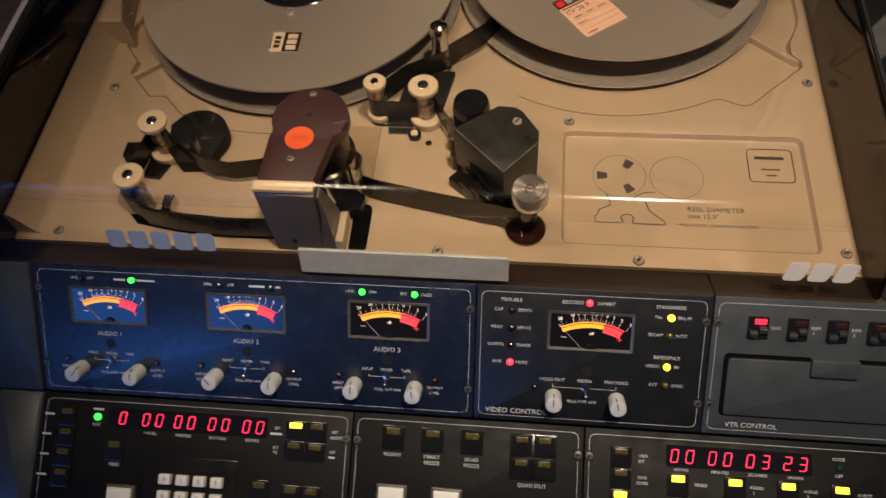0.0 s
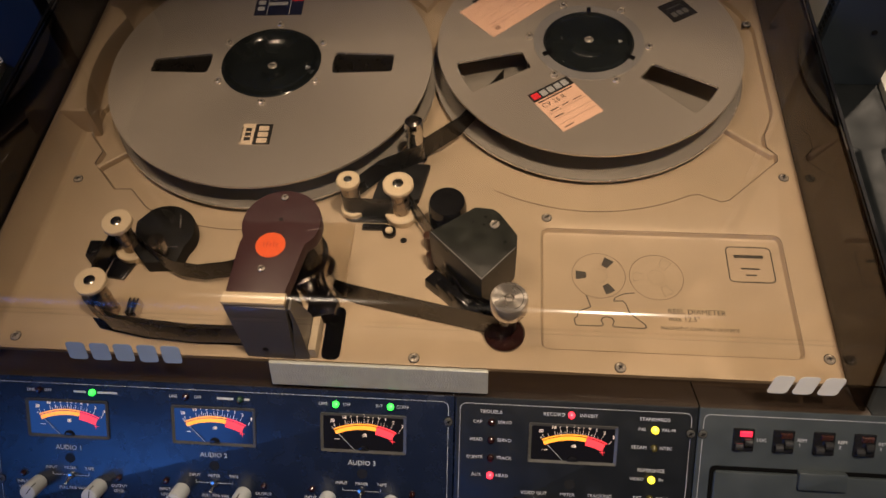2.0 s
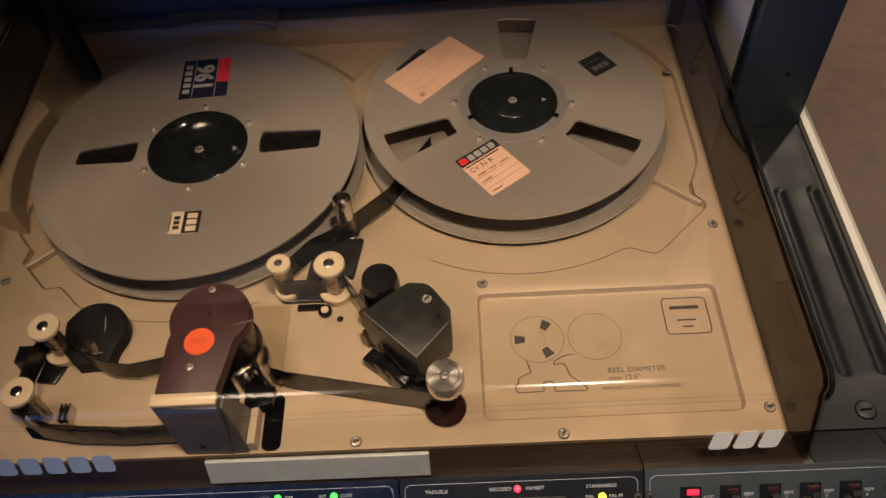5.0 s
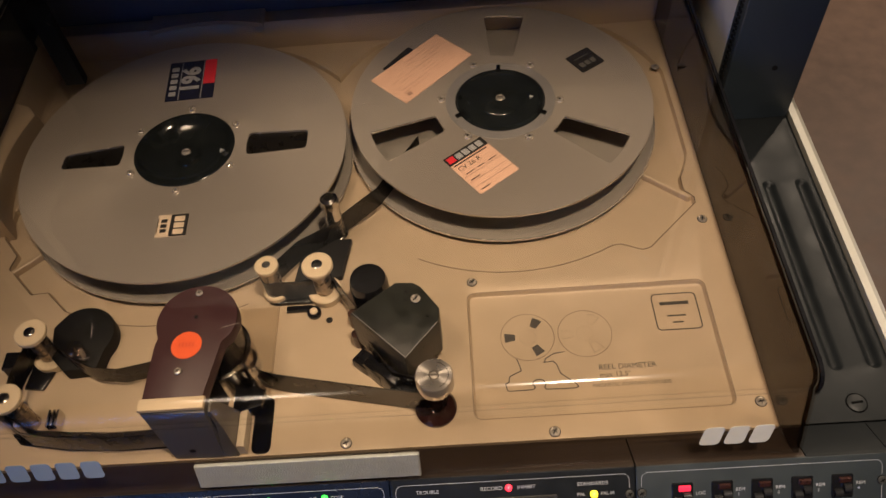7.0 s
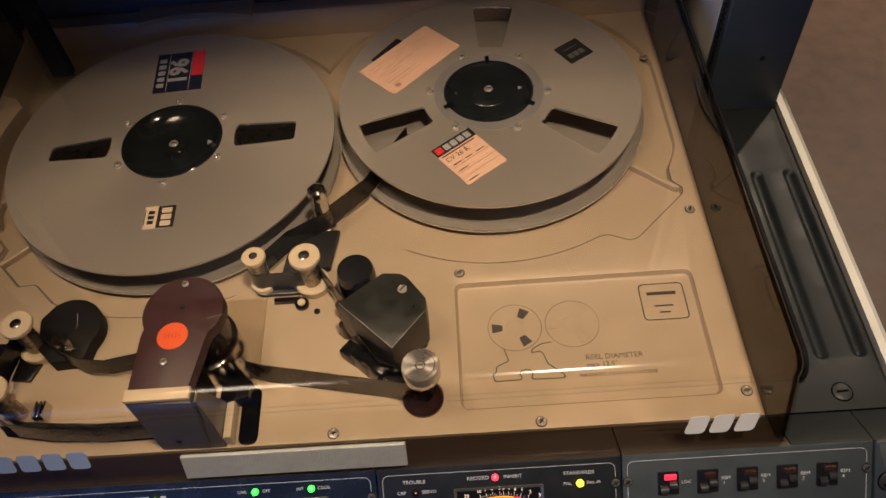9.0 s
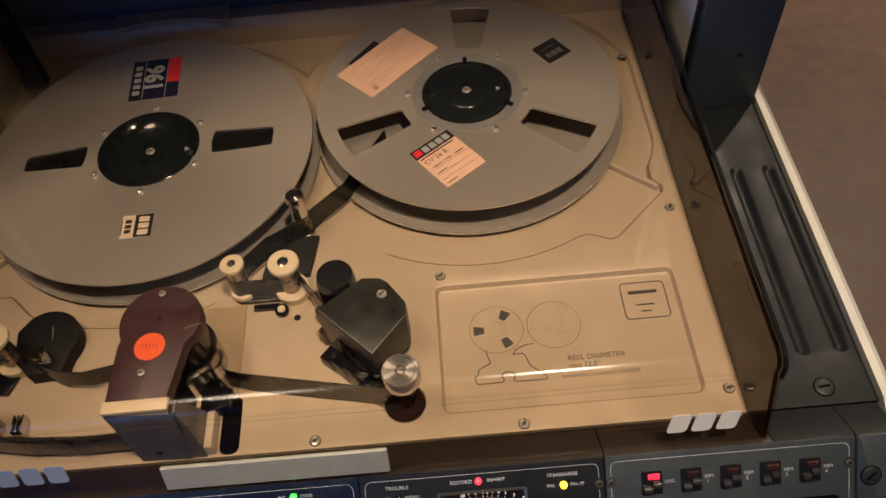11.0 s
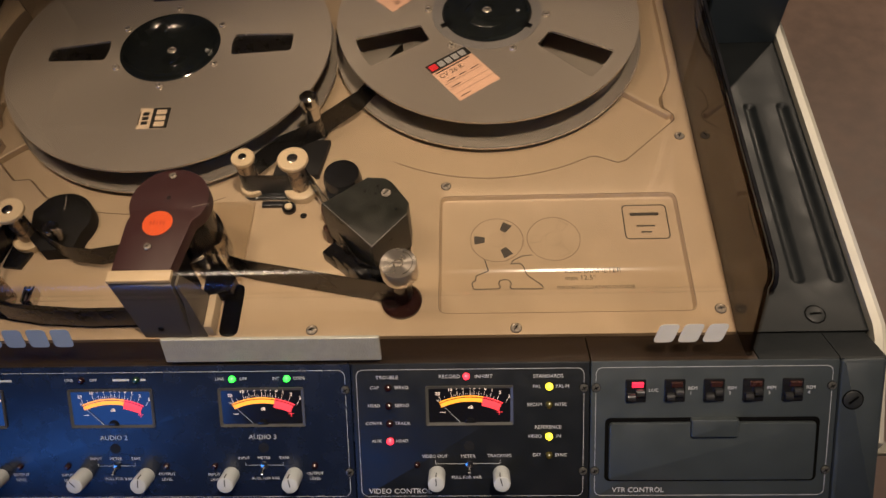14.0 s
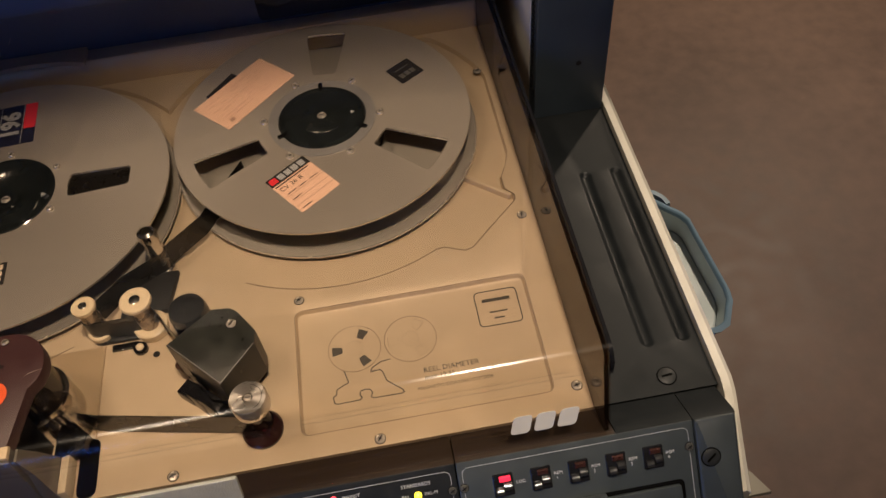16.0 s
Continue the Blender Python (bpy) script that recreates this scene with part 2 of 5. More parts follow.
def rrect(x0, y0, x1, y1, r=0.0, n=4):
    if r <= 0:
        return [(x0, y0), (x1, y0), (x1, y1), (x0, y1)]
    out = []
    for cx, cy, a in ((x1 - r, y0 + r, -90), (x1 - r, y1 - r, 0), (x0 + r, y1 - r, 90), (x0 + r, y0 + r, 180)):
        out += [(cx + r * math.cos(radians(a + 90 * k / n)), cy + r * math.sin(radians(a + 90 * k / n))) for k in range(n + 1)]
    return out


def circle(cx, cy, r, n=40, a0=0.0, a1=360.0):
    k = n if a1 - a0 >= 360 else n - 1
    return [(cx + r * math.cos(radians(a0 + (a1 - a0) * i / k)), cy + r * math.sin(radians(a0 + (a1 - a0) * i / k))) for i in range(n)]


def inset(pts, d):
    """Moves a counter-clockwise outline inwards by d."""
    out, n = [], len(pts)
    for i in range(n):
        p, a, b = Vector(pts[i]), Vector(pts[i - 1]), Vector(pts[(i + 1) % n])
        e, f = (p - a).normalized(), (b - p).normalized()
        na, nb = Vector((-e.y, e.x)), Vector((-f.y, f.x))
        m = na + nb
        k = m.length_squared
        out.append(tuple(p + (m * (2 * d / k) if k > 0.2 else na * d)))
    return out


def loft(bm, loops, cap0=True, cap1=True):
    rings = [[bm.verts.new(v) for v in loop] for loop in loops]
    n = len(rings[0])
    for a, b in zip(rings, rings[1:]):
        for i in range(n):
            bm.faces.new((a[i], a[(i + 1) % n], b[(i + 1) % n], b[i]))
    if cap0:
        bm.faces.new(rings[0][::-1])
    if cap1:
        bm.faces.new(rings[-1])
    return rings


def prism(bm, pts, z0, z1, bevel=0.0):
    loops = [[(x, y, z0) for x, y in pts]]
    if bevel:
        loops.append([(x, y, z1 - bevel) for x, y in pts])
        loops.append([(x, y, z1 - 0.3 * bevel) for x, y in inset(pts, 0.3 * bevel)])
        loops.append([(x, y, z1) for x, y in inset(pts, bevel)])
    else:
        loops.append([(x, y, z1) for x, y in pts])
    loft(bm, loops)
    return bm


def box(bm, x0, x1, y0, y1, z0, z1, bevel=0.0, r=0.0):
    return prism(bm, rrect(x0, y0, x1, y1, r), z0, z1, bevel)


def lathe(bm, cx, cy, profile, n=32):
    """profile: (radius, height) from the bottom up; closed at both ends."""
    loft(bm, [[(cx + r * math.cos(2 * math.pi * i / n), cy + r * math.sin(2 * math.pi * i / n), z) for i in range(n)] for r, z in profile])
    return bm


def line(bm, pts, width, z0, z1, closed=False):
    """A flat strip of that width along an outline."""
    n = len(pts)
    left, right = [], []
    for i in range(n):
        p = Vector(pts[i])
        a = Vector(pts[i - 1]) if i or closed else p
        b = Vector(pts[(i + 1) % n]) if i < n - 1 or closed else p
        e, f = (p - a), (b - p)
        e = e.normalized() if e.length else f.normalized()
        f = f.normalized() if f.length else e
        m = Vector((-e.y - f.y, e.x + f.x))
        m *= width / max(m.length_squared, 0.4)
        left.append(p + m)
        right.append(p - m)
    k = n if closed else n - 1
    va = [[bm.verts.new((q.x, q.y, z)) for q in side] for side in (left, right) for z in (z0, z1)]
    for i in range(k):
        j = (i + 1) % n
        for s, t in ((1, 3), (0, 1), (3, 2), (2, 0)):
            bm.faces.new((va[s][i], va[s][j], va[t][j], va[t][i]))
    if not closed:
        for i in (0, n - 1):
            bm.faces.new((va[0][i], va[1][i], va[3][i], va[2][i]))
    return bm


def letters(bm, string, x, y, size, z=0.0, m=None, centre=True, thick=0.00008, fat=0.0):
    """Adds a word in the built-in font to bm, in the plane z."""
    data = bpy.data.curves.new("word", "FONT")
    data.body, data.size, data.extrude = string, size, thick
    data.offset = fat
    data.align_x, data.align_y, data.resolution_u = "CENTER" if centre else "LEFT", "CENTER", 2
    ob = bpy.data.objects.new("word", data)
    me = bpy.data.meshes.new_from_object(ob)
    me.transform((m or Matrix()) @ Matrix.Translation((x, y, z + thick)))
    bm.from_mesh(me)
    bpy.data.objects.remove(ob)
    bpy.data.curves.remove(data)
    bpy.data.meshes.remove(me)


def bar(bm, x, y, w, h, z=0.0):
    box(bm, x - w / 2, x + w / 2, y - h / 2, y + h / 2, z, z + 0.00015)


def slotted(name, r, parent, m, mat=None, cross=False, label=""):
    """A countersunk screw with its slot."""
    bm = bmesh.new()
    lathe(bm, 0, 0, [(r, -0.0005), (r, 0.0006), (r * 0.85, 0.0012), (r * 0.3, 0.0015)], 18)
    screw = part(name, bm, SCREW if mat in (None, CHROME) else mat, parent, label)
    screw.matrix_basis = m
    part("countersink", lathe(bmesh.new(), 0, 0, [(r * 1.12, -0.0004), (r * 1.12, 0.0003)], 18), VOID, screw)
    bm = bmesh.new()
    box(bm, -r * 0.62, r * 0.62, -r * 0.13, r * 0.13, 0.001, 0.00162)
    if cross:
        box(bm, -r * 0.09, r * 0.09, -r * 0.5, r * 0.5, 0.001, 0.00166)
    part("slot", bm, VOID, screw)
    return screw


def recessed(outer, wells, top, bottom):
    """A plate with sunk wells: each an outline, a depth and the width of its sloping wall."""
    bm = bmesh.new()
    ring = [bm.verts.new((x, y, top)) for x, y in outer]
    low = [bm.verts.new((x, y, bottom)) for x, y in outer]
    edges = []
    for i in range(len(ring)):
        j = (i + 1) % len(ring)
        edges.append(bm.edges.new((ring[i], ring[j])))
        bm.faces.new((low[i], low[j], ring[j], ring[i]))
    bm.faces.new(low[::-1])
    for pts, depth, slope in wells:
        loops = [[bm.verts.new((x, y, top - depth * h)) for x, y in (inset(pts, slope * w) if w else pts)] for w, h in [(k / 7, 0.5 - 0.5 * math.cos(math.pi * k / 7)) for k in range(8)]]
        n = len(pts)
        edges += [bm.edges.new((loops[0][i], loops[0][(i + 1) % n])) for i in range(n)]
        for a, b in zip(loops, loops[1:]):
            for i in range(n):
                bm.faces.new((a[i], a[(i + 1) % n], b[(i + 1) % n], b[i]))
        bm.faces.new(loops[-1])
    bmesh.ops.triangle_fill(bm, use_beauty=True, use_dissolve=False, edges=edges)
    return bm


# ---- the room ----
def slab(name, x0, x1, y0, y1, z0, z1, mat):
    return tagged(part(name, box(bmesh.new(), x0, x1, y0, y1, z0, z1), mat, smooth=False), kind="structure")


slab("floor", -4, 4, -4, 4, -0.1, 0, FLOOR)
slab("ceiling", -4, 4, -4, 4, 2.8, 2.9, CEILING)
slab("wall_north", -4, 4, 4, 4.1, 0, 2.8, WALL)
slab("wall_south", -4, 4, -4.1, -4, 0, 2.8, WALL)
slab("wall_east", 4, 4.1, -4, 4, 0, 2.8, WALL)
slab("wall_west", -4.1, -4, -4, 4, 0, 2.8, WALL)

for eye in (LAMP_A, LAMP_B, LAMP_C):
    can = thing("ceiling_spotlight", "black cylinder ceiling spotlight with a warm glowing lamp", "spotlight", "ceiling spotlights", Matrix.Translation((eye[0], eye[1], eye[2] + 0.06)))
    part("housing", lathe(bmesh.new(), 0, 0, [(0.05, 0.02), (0.055, 0.025), (0.055, 0.18), (0.03, 0.19)]), BLACK_MATT, can)
    part("lamp_glass", lathe(bmesh.new(), 0, 0, [(0.035, 0.012), (0.04, 0.016), (0.04, 0.02)]), LAMP_GLOW, can)

display = thing("wall_display", "large wall-mounted display glowing plain blue", "display", m=pose(-2.73, -3.91, 2.02))
part("housing", box(bmesh.new(), -1.23, 1.23, -0.088, -0.02, -0.74, 0.74, 0.0), BLACK, display)
bm = bmesh.new()
box(bm, -1.20, 1.20, -0.0195, -0.012, -0.71, 0.71)
part("screen", bm, SCREEN_BLUE, display, "glowing plain blue screen")

# ---- console frame ----
DECK, XL, XR = 0.900, -0.540, 0.176
A1, A2 = math.atan(1.0655), radians(23.5)
UP = Matrix.Translation((0, -0.03, 0.9265)) @ Matrix.Rotation(A1, 4, "X")
KINK = (0, -0.03 - 0.134 * math.cos(A1), 0.9265 - 0.134 * math.sin(A1))
LOW = Matrix.Translation(KINK) @ Matrix.Rotation(A2, 4, "X")

console = thing("recorder_console", "dark slate metal console of a studio tape recorder", "console")
bm = bmesh.new()
SIDE = [(0.62, 0.0), (0.62, 0.886), (-0.02, 0.886), (-0.044, 0.900), (KINK[1] + 0.006, KINK[2] - 0.008), (KINK[1] - 0.115, KINK[2] - 0.06), (KINK[1] - 0.115, 0.55), (-0.05, 0.5), (-0.05, 0.0)]
loft(bm, [[(x, y, z) for y, z in SIDE] for x in (-0.6406, 0.2750)])
part("cabinet", bm, CASE, console)
# rails with pressed grooves beside the deck
for x0, x1, g in ((XR + 0.004, 0.2768, (0.2265, 0.2575)), (-0.6385, XL - 0.004, (-0.630, -0.599))):
    wells = [(rrect(a, 0.0345, a + 0.0142, 0.2415, 0.0069, 8), 0.0036, 0.0066) for a in g]
    part("side_rail", recessed(rrect(x0, -0.0085, x1, 0.6), wells, 0.8955, 0.884), CASE, console)
for m, r in ((pose(0.239, 0.0065, 0.8955), 0.0084), (UP @ pose(0.2505, -0.0495, 0.0015), 0.0080)):
    part("bolt_seat", lathe(bmesh.new(), 0, 0, [(r, -0.0002), (r, 0.0002)], 24), VOID, console).matrix_basis = m
slotted("bolt", 0.0074, console, pose(0.239, 0.0065, 0.8955, 0, 0, 5), BOLT, label="large slotted bolt head")
for x0, x1 in ((XR + 0.004, 0.2395), (0.0552, XR + 0.003), (-0.13, 0.0542), (-0.5435, -0.131), (-0.6385, -0.5445)):
    bm = bmesh.new()
    loft(bm, [[(x, y, z) for y, z in ((-0.0095, 0.885), (-0.0095, 0.8945), (-0.0125, 0.8965), (-0.0385, 0.9125), (-0.0415, 0.9135), (-0.043, 0.905), (-0.03, 0.885))] for x in (x0, x1)])
    part("top_trim", bm, CASE if x0 > 0.17 or x1 < -0.5 else STRIP, console)
for x0, x1 in ((0.2402, 0.2738), (-0.545, -0.5035)):
    bm = bmesh.new()
    prism(bm, rrect(x0, -0.134, x1, -0.0172, 0.003), -0.02, 0.0015, 0.003)
    bm.transform(UP)
    part("end_block", bm, VTR_PANEL, console)
    bm = bmesh.new()
    prism(bm, rrect(x0, -0.12, x1, -0.0005, 0.003), -0.02, 0.0015, 0.003)
    bm.transform(LOW)
    part("end_block", bm, VTR_PANEL, console)
    bm = bmesh.new()
    loft(bm, [[(x, y, z) for y, z in ((-0.0095, 0.885), (-0.0095, 0.8945), (-0.0125, 0.8965), (-0.0385, 0.9125), (-0.0415, 0.9135), (-0.043, 0.905), (-0.03, 0.885))] for x in (x0, x1)])
    part("end_block_top", bm, CASE, console)
slotted("bolt", 0.0070, console, UP @ pose(0.2505, -0.0495, 0.0015, 0, 0, 40), BOLT, label="slotted bolt head")
# pale side plates with a bevelled front corner
for x0, x1 in ((0.2788, 0.2874), (-0.6494, -0.6408)):
    bm = bmesh.new()
    pts = [(0.62, 0.0), (0.62, 0.9), (-0.006, 0.9), (-0.0165, 0.896), (-0.080, 0.842), (-0.080, 0.80), (-0.06, 0.55), (-0.06, 0.0)]
    loft(bm, [[(x0, y, z) for y, z in pts], [(x1 - 0.002, y, z) for y, z in pts], [(x1, y, z) for y, z in inset(pts[::-1], 0.002)[::-1]]])
    part("side_plate", bm, WHITE, console, "cream-white laminate side plate")
bm = bmesh.new()
prism(bm, [(0.2876, -0.062), (0.334, -0.062), (0.2876, 0.026)], 0.762, 0.768, 0.001)
box(bm, 0.2876, 0.292, -0.062, 0.02, 0.70, 0.7615)
part("side_bracket", bm, BRACKET, console)

# ---- the tape deck ----
CL, CR = Vector((-0.3342, 0.3050)), Vector((-0.0158, 0.3417))
WL, WR = Vector((-0.3375, 0.3085)), Vector((-0.0165, 0.3420))
deck = thing("tape_deck", "tan painted tape deck plate with sunk reel wells", "tape deck")


def arc_between(c, r, a0, a1, n):
    return [(c.x + r * math.cos(radians(a0 + (a1 - a0) * k / n)), c.y + r * math.sin(radians(a0 + (a1 - a0) * k / n))) for k in range(n + 1)]


RW = 0.192
d = WR - WL
half, tilt = math.degrees(math.acos(d.length / 2 / RW)), math.degrees(math.atan2(d.y, d.x))
well = arc_between(WR, RW, -180 + tilt + half, -62, 30) + [(0.0815, 0.1735), (0.100, 0.1655), (0.108, 0.168), (0.1585, 0.2165), (0.1592, 0.2235), (0.151, 0.233)] + arc_between(WR, RW, -29, 58, 24)
well += arc_between(WR, RW, 62, 180 + tilt - half, 20)[1:]
well += arc_between(WL, RW, tilt + half, 120, 20)[1:] + arc_between(WL, RW, 122, 205, 20) + [(-0.4905, 0.2060), (-0.4935, 0.1905), (-0.4880, 0.1850), (-0.4640, 0.1590), (-0.4480, 0.1600)] + arc_between(WL, RW, -118, tilt - half, 26)[:-1]
well = [(max(-0.5085, min(0.165, x)), min(0.4850, y)) for x, y in well]
clean = [well[0]]
for p in well[1:]:
    if (Vector(p) - Vector(clean[-1])).length > 0.0015:
        clean.append(p)
wells = [(clean, 0.0055, 0.0018), (rrect(-0.0620, 0.0090, 0.1463, 0.1298, 0.007, 5), 0.0042, 0.0024), (rrect(-0.2296, 0.016, -0.2280, 0.128, 0.0004, 2), 0.0016, 0.0003)]
part("deck_plate", recessed(rrect(XL + 0.001, -0.0108, XR - 0.001, 0.4895, 0.004), wells, DECK, 0.885), TAN, deck)
# Thin dark brown line laid on the plate along the well's edge.
seam = [p for p in clean if p[1] < 0.262]
for side in ([p for p in seam if p[0] > WR.x - 0.09], [p for p in seam if p[0] < WL.x + 0.09]):
    part("well_seam", line(bmesh.new(), side, 0.0008, DECK - 0.0002, DECK + 0.0001), SEAM, deck, "thin dark line along the well", smooth=False)
bm = bmesh.new()
loft(bm, [[(x, y, z) for y, z in ((0.490, 0.886), (0.490, 0.9), (0.4935, 0.926), (0.497, 0.931), (0.516, 0.931), (0.516, 0.886))] for x in (XL, XR)])
part("back_rim", bm, TAN, deck)
bm = bmesh.new()
pts = circle(WL.x, WL.y, 0.1895, 30, 70, 110)
loft(bm, [[(x, y, z) for x, y in pts + [(p[0], 0.5155) for p in pts[::-1]]] for z in (0.9312, 0.9365)])
part("reel_clearance_rim", bm, TAN, deck)
bm = bmesh.new()
loft(bm, [[(x, y, z) for x, z in ((XL + 0.0042, 0.9001), (XL + 0.0042, 0.9255), (XL + 0.0056, 0.9270), (XL + 0.0078, 0.9270), (XL + 0.0095, 0.9250), (XL + 0.0215, 0.9032), (XL + 0.0235, 0.9012), (XL + 0.0262, 0.9001))] for y in (-0.004, 0.4895)])
part("side_rim", bm, TAN, deck)
bm = bmesh.new()
pts = [(XL + 0.0045, 0.2305), (-0.5015, 0.2305)] + circle(CL.x, CL.y, 0.1815, 24, 158, 203)[::-1] + [(-0.5150, 0.3900), (XL + 0.0045, 0.3980)]
loft(bm, [[(x, y, z) for x, y in inset(pts, d)] for d, z in ((0, 0.8946), (0.0022, 0.9240), (0.0034, 0.9268), (0.0055, 0.9280))])
part("reel_clearance_block", bm, TAN, deck, "tan block with a hollow for the reel")
for (xa, ya), (xb, yb) in (((0.110, 0.2625), (0.1560, 0.2230)), ((-0.4640, 0.2080), (-0.4900, 0.1850)), ((-0.508, 0.262), (-0.497, 0.326))):
    bm = bmesh.new()
    far = math.hypot(xb - xa, yb - ya)
    prism(bm, rrect(0, -0.0026, far, 0.0026, 0.0024), DECK - 0.0054, DECK + 0.0012, 0.0018)
    bm.transform(pose(xa, ya, 0, 0, 0, math.degrees(math.atan2(yb - ya, xb - xa))))
    part("pressed_rib", bm, TAN, deck)
bolt = slotted("deck_screw", 0.0042, deck, pose(-0.1642, -0.0045, DECK, 0, 0, 20), CHROME, True)
for x, y, a in ((0.0003, -0.0049, 55), (0.1643, 0.0104, 10), (0.1605, 0.1962, 70), (-0.0568, 0.1414, 35), (-0.5034, 0.1705, 15), (0.158, 0.41, 30), (-0.5, 0.0, 50)):
    again(bolt, pose(x, y, DECK, 0, 0, a))
part("panel_seam", line(bmesh.new(), rrect(-0.0620, 0.0090, 0.1463, 0.1298, 0.007, 5), 0.0004, DECK - 0.0002, DECK + 0.0001, True), SEAM, deck, "thin dark line round the sunk panel", smooth=False)
# printed threading diagram in the sunk panel
ZP = DECK - 0.0042 + 0.00005
bm, dark = bmesh.new(), bmesh.new()
for cx, cy in ((-0.0125, 0.0842), (0.0365, 0.0845)):
    line(bm, circle(cx, cy, 0.0228, 40), 0.0006, ZP, ZP + 0.0001, True)
    line(bm, circle(cx, cy, 0.0072, 24), 0.0003, ZP, ZP + 0.0001, True)
    bar(bm, cx, cy, 0.0012, 0.0003, ZP)
    for a in (-60, 60, 180):
        s, c = math.sin(radians(a)), math.cos(radians(a))
        q = [(cx + c * r - s * w, cy + s * r + c * w) for r, w in ((0.0105, -0.0028), (0.0195, -0.0045), (0.0195, 0.0045), (0.0105, 0.0028))]
        if cx < 0:
            prism(dark, q, ZP, ZP + 0.0001)
        else:
            line(bm, q, 0.0003, ZP, ZP + 0.0001, True)
tagged(part("printed_reels", bm, LINE_INK, deck, "faint printed reel outlines", smooth=False), kind="stuff")
bm = dark
path = [(-0.0235, 0.064), (-0.0205, 0.0525), (-0.031, 0.0475), (-0.0315, 0.0425), (-0.0345, 0.041), (-0.0335, 0.0352), (-0.0315, 0.0342), (-0.0125, 0.0345), (-0.0105, 0.0365), (-0.0125, 0.0395), (-0.0110, 0.0425), (-0.0075, 0.0435), (-0.0035, 0.0428), (-0.0015, 0.0395), (-0.0030, 0.0360), (-0.0015, 0.0342), (0.0225, 0.0338), (0.0245, 0.0350), (0.0235, 0.0375), (0.0115, 0.0480), (0.0090, 0.0570), (0.0065, 0.0595), (-0.001, 0.0590), (0.0005, 0.0625), (0.0085, 0.0670), (0.017, 0.0678)]
line(bm, path, 0.0009, ZP, ZP + 0.0001)
letters(bm, "REEL DIAMETER", 0.0430, 0.0510, 0.0068, ZP, centre=False)
letters(bm, "max 12.5\"", 0.0430, 0.0440, 0.0064, ZP, centre=False)
letters(bm, "MAGNETIC COATING OUTSIDE", 0.0360, 0.0348, 0.0045, ZP, centre=False)
line(bm, rrect(0.0985, 0.0828, 0.1365, 0.1190, 0.004), 0.0010, ZP, ZP + 0.0001, True)
box(bm, 0.1045, 0.1295, 0.1075, 0.1108, ZP, ZP + 0.0001)
bar(bm, 0.117, 0.0965, 0.016, 0.0014, ZP)
bar(bm, 0.117, 0.0900, 0.009, 0.0014, ZP)
tagged(part("printed_diagram", bm, GREY_INK, deck, "faded dark threading diagram and lettering", smooth=False), kind="stuff")


# ---- reels ----
def slot_outline(c, a, r0, r1, h0, h1):
    """A window cut in a flange, round the direction a, with half widths in metres at its two ends."""
    out = []
    for r, h in ((r0, h0), (r1, h1)):
        n = 5
        side = [(r, -h + 2 * h * k / n) for k in range(n + 1)]
        out += side if r == r1 else side[::-1]
    s, co = math.sin(radians(a)), math.cos(radians(a))
    pts = []
    for r, t in out:
        ang = t / r
        x, y = r * math.cos(ang), r * math.sin(ang)
        pts.append((c[0] + co * x - s * y, c[1] + s * x + co * y))
    return pts


def rounded(pts, q, n=4):
    """Cuts each corner of a closed outline by an arc that starts q before it."""
    out, m = [], len(pts)
    for i in range(m):
        p, a, b = Vector(pts[i]), Vector(pts[i - 1]), Vector(pts[(i + 1) % m])
        e, f = (a - p).normalized(), (b - p).normalized()
        if e.dot(f) < -0.8:
            out.append(tuple(p))
            continue
        s0, s1 = p + e * q, p + f * q
        out += [tuple(s0 * (1 - k / n) ** 2 + p * 2 * (k / n) * (1 - k / n) + s1 * (k / n) ** 2) for k in range(n + 1)]
    return out


def flange(r, hole, z0, z1, slots, n=96):
    bm = bmesh.new()
    outs = [circle(0, 0, r, n)] + [circle(0, 0, hole, 48)] + slots
    levels = []
    for z in (z0, z1):
        edges, rings = [], []
        for pts in outs:
            vs = [bm.verts.new((x, y, z)) for x, y in pts]
            edges += [bm.edges.new((vs[i], vs[(i + 1) % len(vs)])) for i in range(len(vs))]
            rings.append(vs)
        bmesh.ops.triangle_fill(bm, use_beauty=True, use_dissolve=False, edges=edges)
        levels.append(rings)
    for a, b in zip(*levels):
        for i in range(len(a)):
            bm.faces.new((a[i], a[(i + 1) % len(a)], b[(i + 1) % len(a)], b[i]))
    return bm


def lathe_ring(r, z0, z1, n=96):
    """A thin band round a flange."""
    bm = bmesh.new()
    loft(bm, [[(q * math.cos(2 * math.pi * i / n), q * math.sin(2 * math.pi * i / n), z) for i in range(n)] for q, z in ((r - 0.0012, z1), (r + 0.0001, z1 + 0.0002), (r + 0.0006, (z0 + z1) / 2), (r + 0.0001, z0 - 0.0001))], False, False)
    return bm


